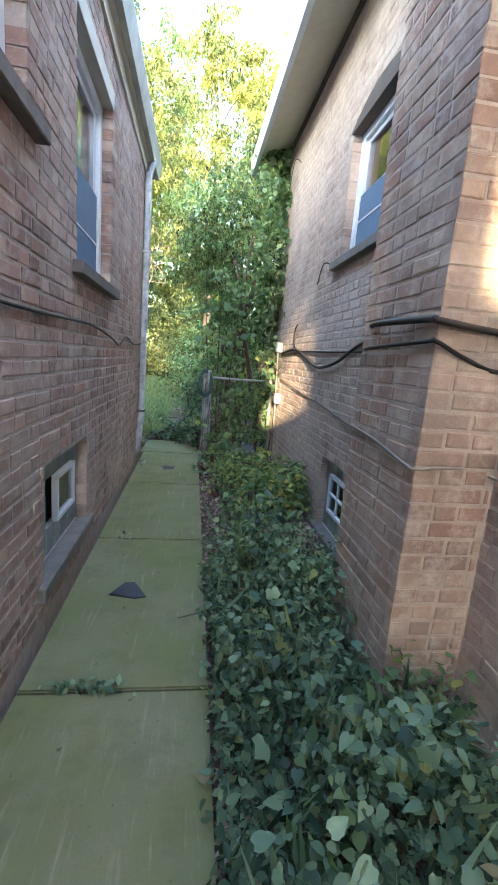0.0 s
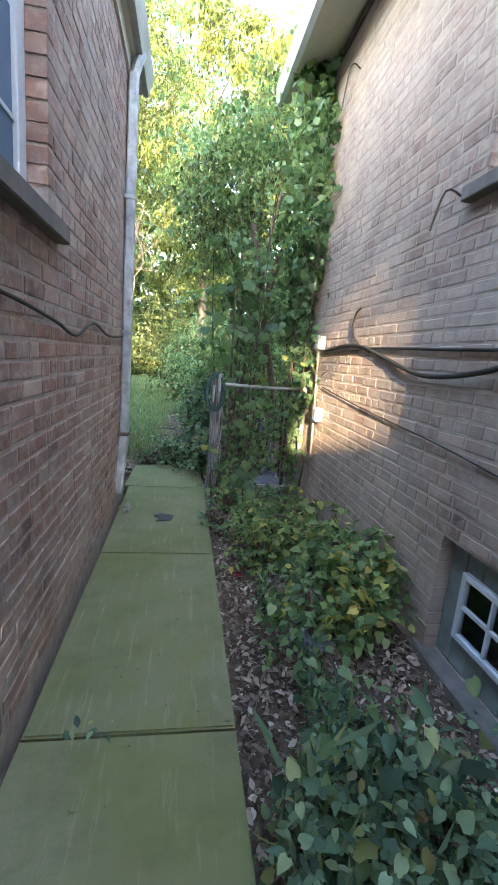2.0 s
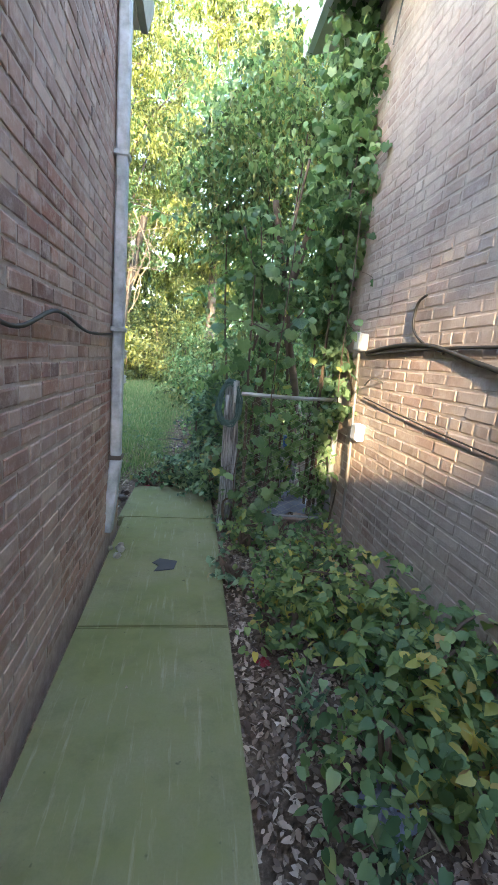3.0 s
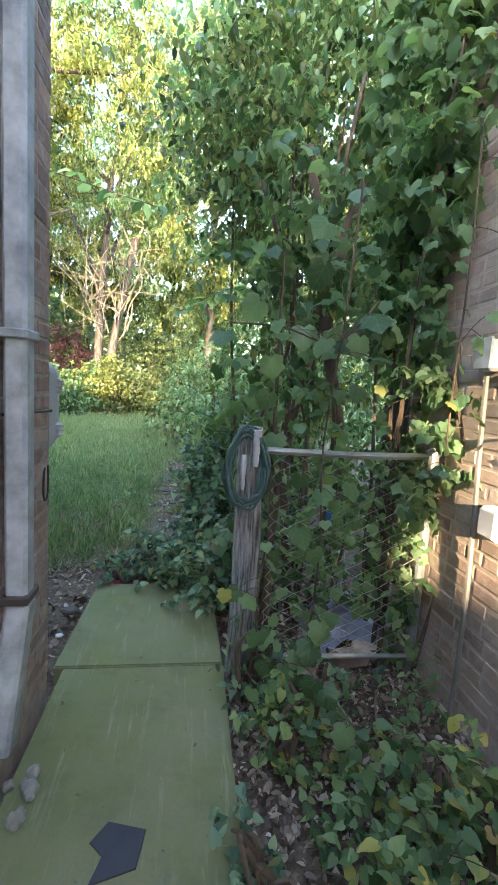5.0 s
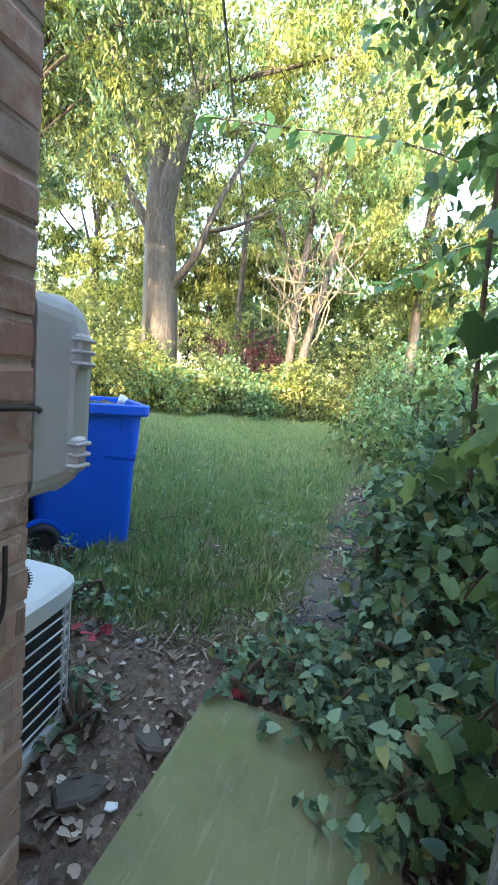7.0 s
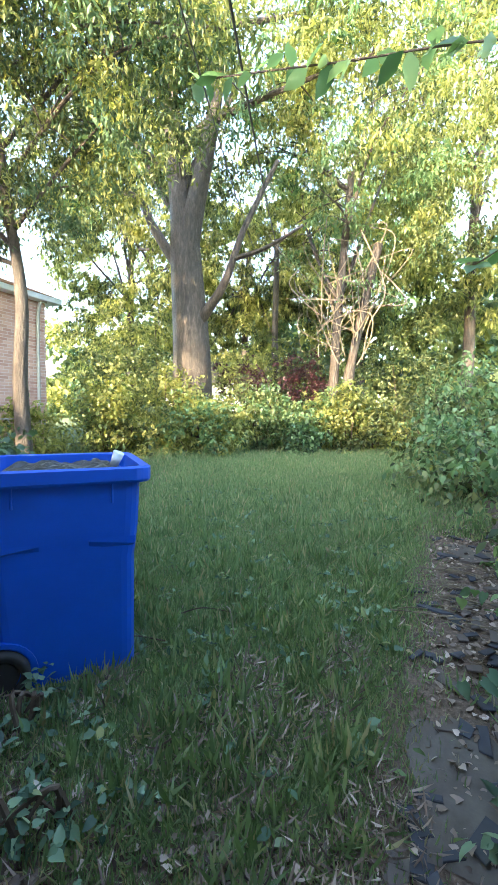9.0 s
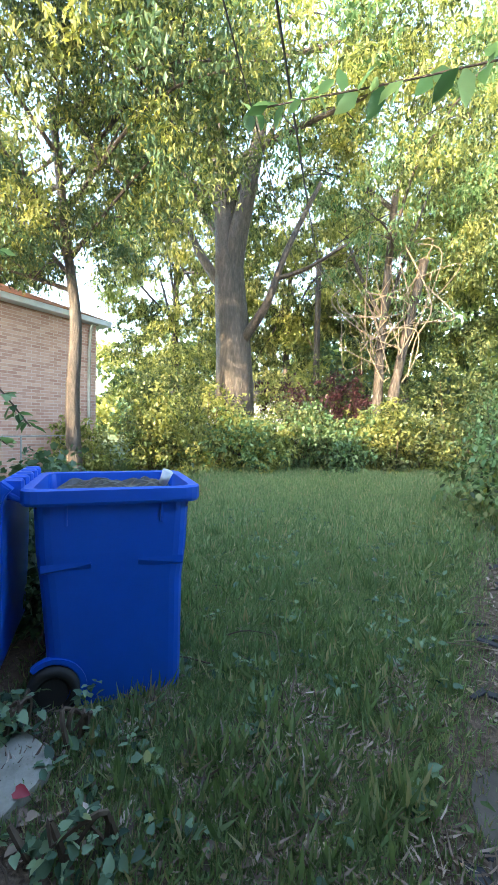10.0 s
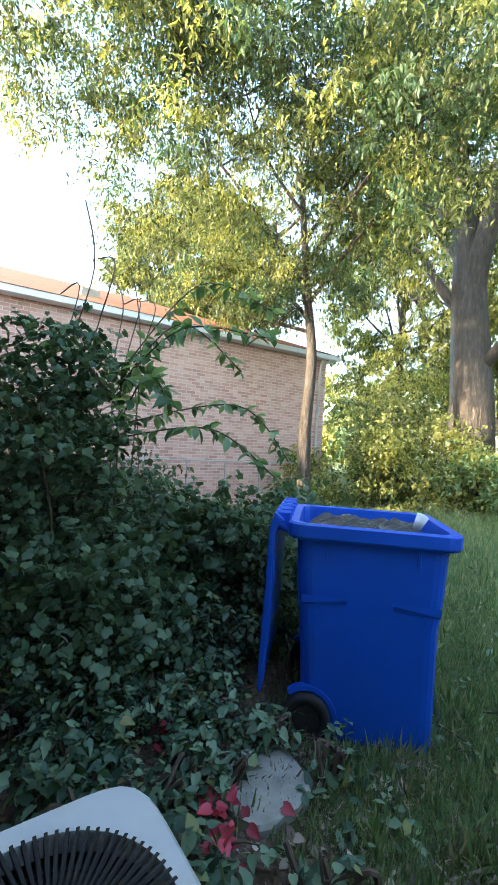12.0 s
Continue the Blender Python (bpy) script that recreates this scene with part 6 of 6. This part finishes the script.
grape_vine("broad grape leaves spreading above the coiled hose", [(0.78, 7.75, 1.75), (1.0, 7.55, 1.72), (1.22, 7.46, 1.66), (1.40, 7.45, 1.85)], 18, 0.115, 505, 0.10)
grape_vine("grape vine shoot arching over the walkway end", [(1.25, 7.80, 1.45), (1.05, 7.95, 1.22), (0.92, 8.15, 1.0), (0.88, 8.35, 0.75)], 26, 0.10, 506, 0.11)
grape_vine("low vine shoots lying on the slab corner", [(0.98, 7.95, 0.85), (0.88, 8.05, 0.55), (0.82, 8.12, 0.28), (0.72, 8.25, 0.10)], 30, 0.08, 507, 0.10)
grape_vine("grape vine on the fence behind the gate post", [(1.70, 7.70, 1.5), (1.62, 7.66, 1.1), (1.55, 7.68, 0.7), (1.60, 7.70, 0.3)], 16, 0.07, 508)

for i, (x, y, h, rr, n, size) in enumerate(((1.52, 5.95, 0.36, 0.30, 34, 0.06), (1.66, 5.40, 0.52, 0.20, 26, 0.06), (1.35, 6.35, 0.24, 0.30, 20, 0.05), (1.48, 5.25, 0.26, 0.24, 18, 0.055), (1.05, 6.05, 0.14, 0.16, 9, 0.045), (1.55, 6.75, 0.2, 0.22, 12, 0.05), (1.1, 7.1, 0.2, 0.16, 10, 0.045))):
    shrub("weed_clump", "yellowing green weeds sprawling below the sunlit wall", "weeds", (x, y, -0.03), (0, 0, h * 0.6), (rr, rr * 1.1, h * 0.6), n, 32, size, (M_WEED,), 520 + i, LEAF_BROAD, 0.10, 0.3, 7, "weeds below the sunlit wall")
for i, (x, y, h, rx, n) in enumerate(((0.84, 9.25, 1.0, 0.26, 70), (0.60, 8.66, 0.30, 0.26, 36), (0.88, 8.75, 0.55, 0.22, 44), (0.38, 8.72, 0.20, 0.14, 14), (0.78, 8.30, 0.30, 0.16, 18), (0.98, 8.25, 0.55, 0.14, 26), (0.15, 8.75, 0.08, 0.12, 6))):
    shrub("weed_clump", "grey-green feathery weeds over the end of the slab", "weeds", (x, y, 0.0), (0, 0, h * 0.6), (rx, 0.26, h * 0.6), n, 32, 0.05, (M_IVY,), 540 + i, LEAF_BROAD, 0.09, 0.3, 6, "weeds at the slab end")

for i, (x, y, h, rr, n) in enumerate(((-2.15, 8.35, 0.30, 0.24, 26), (-1.85, 8.15, 0.24, 0.22, 22), (-2.05, 8.85, 0.22, 0.20, 18), (-1.62, 8.55, 0.14, 0.16, 12), (-2.5, 9.1, 0.34, 0.26, 26), (-1.75, 9.12, 0.12, 0.14, 8), (-1.2, 8.35, 0.14, 0.18, 10))):
    shrub("weed_clump", "pale green broad-leaved weeds before the dark shrubs", "weeds", (x, y, -0.03), (0, 0, h * 0.6), (rr, rr, h * 0.55), n, 32, 0.055, (M_IVY,), 590 + i, LEAF_BROAD, 0.09, 0.2, 6, "weeds before the shrubs")

# coarse tufts, plantains and bare brown patches in the lawn
_g = np.random.default_rng(560)
_c = np.stack((_g.uniform(-3.6, 0.1, 420), _g.uniform(9.0, 14.5, 420)), -1)
_c = _c[lawn_keep(_c[:, 0], _c[:, 1], _g)]
_p = np.repeat(_c, 34, axis=0) + _g.normal(0, 0.05, (len(_c) * 34, 2))
_p = np.column_stack((_p, ground_z(_p[:, 0], _p[:, 1]) + 0.005))
tagged(leaves("grass", _p, _g.uniform(0.07, 0.17, len(_p)), BLADE, M_GRASS, _g, None, upright=True), "coarse grass tufts standing out of the lawn", "grass", kind="stuff")
_c = np.stack((_g.uniform(-3.4, 0.1, 190), _g.uniform(9.0, 14.0, 190)), -1)
_c = _c[lawn_keep(_c[:, 0], _c[:, 1], _g)]
_p = np.repeat(_c, 9, axis=0) + _g.normal(0, 0.035, (len(_c) * 9, 2))
_p = np.column_stack((_p, ground_z(_p[:, 0], _p[:, 1]) + 0.035 + _g.uniform(0, 0.03, len(_p))))
tagged(leaves("lawn_weeds", _p, _g.uniform(0.035, 0.085, len(_p)), LEAF_OVAL, M_IVY, _g, None, 0.05), "broad-leaved plantain and clover in the lawn", "weeds", kind="stuff")
scatter("dry_grass", "flattened brown grass where the lawn is worn", "grass", 13000, (-1.9, 0.4), (8.7, 11.0), (0.01, 0.05), (0.04, 0.10), BLADE, M_DEAD, 562, 0.0,
        keep=lambda x, y, rng: (np.array([noise.noise(Vector((a * 2.2, b * 1.8, 8.8))) for a, b in zip(x, y)]) > 0.08 - 0.25 * np.clip(9.6 - y, -1, 1)) & (x < 0.3))

# worn path with broken slates, muddy flags and straw
for i, (x, y, rx, ry, a) in enumerate(((0.42, 9.72, 0.24, 0.40, 8), (0.62, 12.6, 0.22, 0.3, 20), (0.75, 10.4, 0.2, 0.28, -15))):
    flake("muddy_flag", "mud-covered grey flagstone sunk in the path", "flagstone", [(rx * max(-0.8, min(0.8, 1.15 * math.cos(t))) * (1 + 0.07 * math.sin(5 * t + i)), ry * max(-0.85, min(0.85, 1.15 * math.sin(t))) * (1 + 0.07 * math.sin(7 * t + 2 * i))) for t in np.linspace(0, math.tau, 25)[:-1]], float(ground_z(x, y)) - 0.012, 0.03, M_MUD, (x, y), a, 0, "flags in the path")
_s = random.Random(570)
for k in range(95):
    y = 9.2 + 4.3 * _s.random() ** 1.2
    x = _s.gauss(0.52, 0.20) + 0.02 * (y - 9)
    if x < 0.16:
        continue
    w, d = _s.uniform(0.03, 0.12), _s.uniform(0.02, 0.07)
    pts = [(w * a * _s.uniform(0.6, 1.2), d * b * _s.uniform(0.6, 1.2)) for a, b in ((1, -0.8), (0.9, 0.9), (-0.7, 1), (-1, -0.6))]
    flake("slate_shard", "broken dark slate shard on the worn path", "slate", pts, float(ground_z(x, y)) + _s.uniform(0.008, 0.035), _s.uniform(0.006, 0.014), M_SLATE if k % 3 else M_DARKTRIM, (x, y), _s.uniform(0, 360), _s.uniform(-12, 12), "slates on the path")
for k in range(46):
    x, y, a, ln = _s.gauss(0.42, 0.16), _s.uniform(11.0, 12.2), _s.gauss(0, 22), _s.uniform(0.12, 0.4)
    d = Vector((math.cos(radians(a)), math.sin(radians(a)), 0)) * ln
    q0 = Vector((x, y, float(ground_z(x, y)) + _s.uniform(0.02, 0.06)))
    tagged(link_mesh("straw_stalk", tube(bmesh.new(), smooth_line([q0 - d / 2, q0 + Vector((0, 0, 0.012)), q0 + d / 2], 3), 0.0045, 4), M_PALESTEM), "dry straw stalk lying across the path", "straw", "straw on the path")

# large fallen leaves and scraps
big_leaf = leaf_mesh("fallen_leaf", [(0, 0, 0)], [1.0], LEAF_GRAPE, M_DEAD, np.random.default_rng(3), 0.0)
_b = random.Random(580)
for k in range(64):
    x, y = (_b.uniform(-0.9, 0.1), _b.uniform(7.75, 8.9)) if k < 26 else (_b.uniform(0.95, 1.75), _b.uniform(5.6, 7.5)) if k < 56 else (_b.uniform(-2.2, -1.2), _b.uniform(8.2, 9.0))
    if x > 0.03 and x < 0.86 and y < 8.6:
        continue
    ob3 = new("fallen_leaf", big_leaf)
    tagged(ob3, "large dry brown leaf fallen on the soil", "leaf", "large fallen leaves")
    sc = _b.uniform(0.05, 0.11)
    ob3.matrix_basis = pose(x, y, float(ground_z(x, y)) + 0.035, _b.uniform(-14, 14), _b.uniform(-14, 14), _b.uniform(0, 360)) @ Matrix.Diagonal((sc, sc, sc, 1))
for x, y, w, a in ((-0.20, 7.98, 0.10, 30), (-0.10, 8.24, 0.08, -25), (-0.78, 8.72, 0.07, 60)):
    flake("concrete_chunk", "broken flat grey concrete chunk by the house corner", "stone", [(w * math.cos(t) * (1 + 0.2 * math.sin(2 * t)), w * 0.6 * math.sin(t) * (1 + 0.15 * math.cos(3 * t))) for t in (0.2, 1.1, 2.0, 3.0, 4.1, 5.2)], -0.045, 0.035, M_MUD, (x, y), a, 3, "concrete chunks")
for x, y, w, m, lab in ((1.30, 5.14, 0.09, M_TARP, "crumpled blue-grey plastic scrap among the weeds"), (0.985, 5.86, 0.03, M_RED, "small red wrapper scrap on the soil"), (0.13, 8.62, 0.03, M_RED, "red scrap near the slab end"), (1.17, 7.30, 0.07, M_SLATE, "dark plastic scrap below the vine")):
    bm = bmesh.new()
    bmesh.ops.create_grid(bm, x_segments=12, y_segments=12, size=w)
    for v in bm.verts:
        v.co.z = 0.5 * w * (noise.noise(v.co * (2.2 / w) + Vector((x, y, 0))) + 0.6)
    ob4 = tagged(link_mesh("plastic_scrap", bm, m), lab, "litter")
    ob4.matrix_basis = pose(x, y, float(ground_z(x, y)) + 0.012, 0, 0, 35)

# overhead service wires and the pole behind the hedge
for k, (a, b, r_) in enumerate((((-0.1, 7.7, 3.5), (-5.6, 24.0, 7.5), 0.010), ((-0.3, 7.7, 3.4), (-6.3, 24.0, 7.2), 0.006))):
    a, b = Vector(a), Vector(b)
    line = [a.lerp(b, t) - Vector((0, 0, 0.5 * math.sin(math.pi * t))) for t in np.linspace(0, 1, 14)]
    tagged(link_mesh("overhead_wire", tube(bmesh.new(), line, r_, 5), M_CABLE), "black overhead service wire running to the pole", "wire", "overhead wires")
tagged(link_mesh("utility_pole", tube(bmesh.new(), [(-5.9, 24.2, 0.2), (-5.9, 24.2, 4.0), (-5.9, 24.2, 8.2)], [0.14, 0.13, 0.11], 10), M_BARK), "weathered timber utility pole behind the hedge", "pole")
garage = empty("garage", "pale garage with grey roof glimpsed behind the hedge", "garage", at=(-11.5, 31.0, 0.4))
part("wall", boxes(((-3, -2.5, 0), (3, 2.5, 2.5))), M_WHITE, garage)
bm = bmesh.new()
v = [bm.verts.new(p) for p in ((-3.3, -2.8, 2.45), (3.3, -2.8, 2.45), (3.3, 2.8, 2.45), (-3.3, 2.8, 2.45), (-3.3, 0, 4.0), (3.3, 0, 4.0))]
for f in ((0, 1, 5, 4), (2, 3, 4, 5), (0, 4, 3), (1, 2, 5), (3, 2, 1, 0)):
    bm.faces.new([v[k] for k in f])
part("roof", bm, M_ROOFD, garage)
part("door", boxes(((-1.6, -2.56, 0), (1.4, -2.49, 2.1)), bevel=0.02), M_SPOUT, garage)
rb = empty("flower_bed_fence", "short wire fence with white posts before the neighbouring house", "fence")
for k in range(7):
    part("post", tube(bmesh.new(), [(-8.0, 9.5 + k * 0.9, 0.0), (-8.0, 9.5 + k * 0.9, 1.15)], 0.02, 6), M_GALV, rb)
part("rail", tube(bmesh.new(), [(-8.0, 9.5, 1.12), (-8.0, 14.9, 1.14)], 0.015, 6), M_GALV, rb)
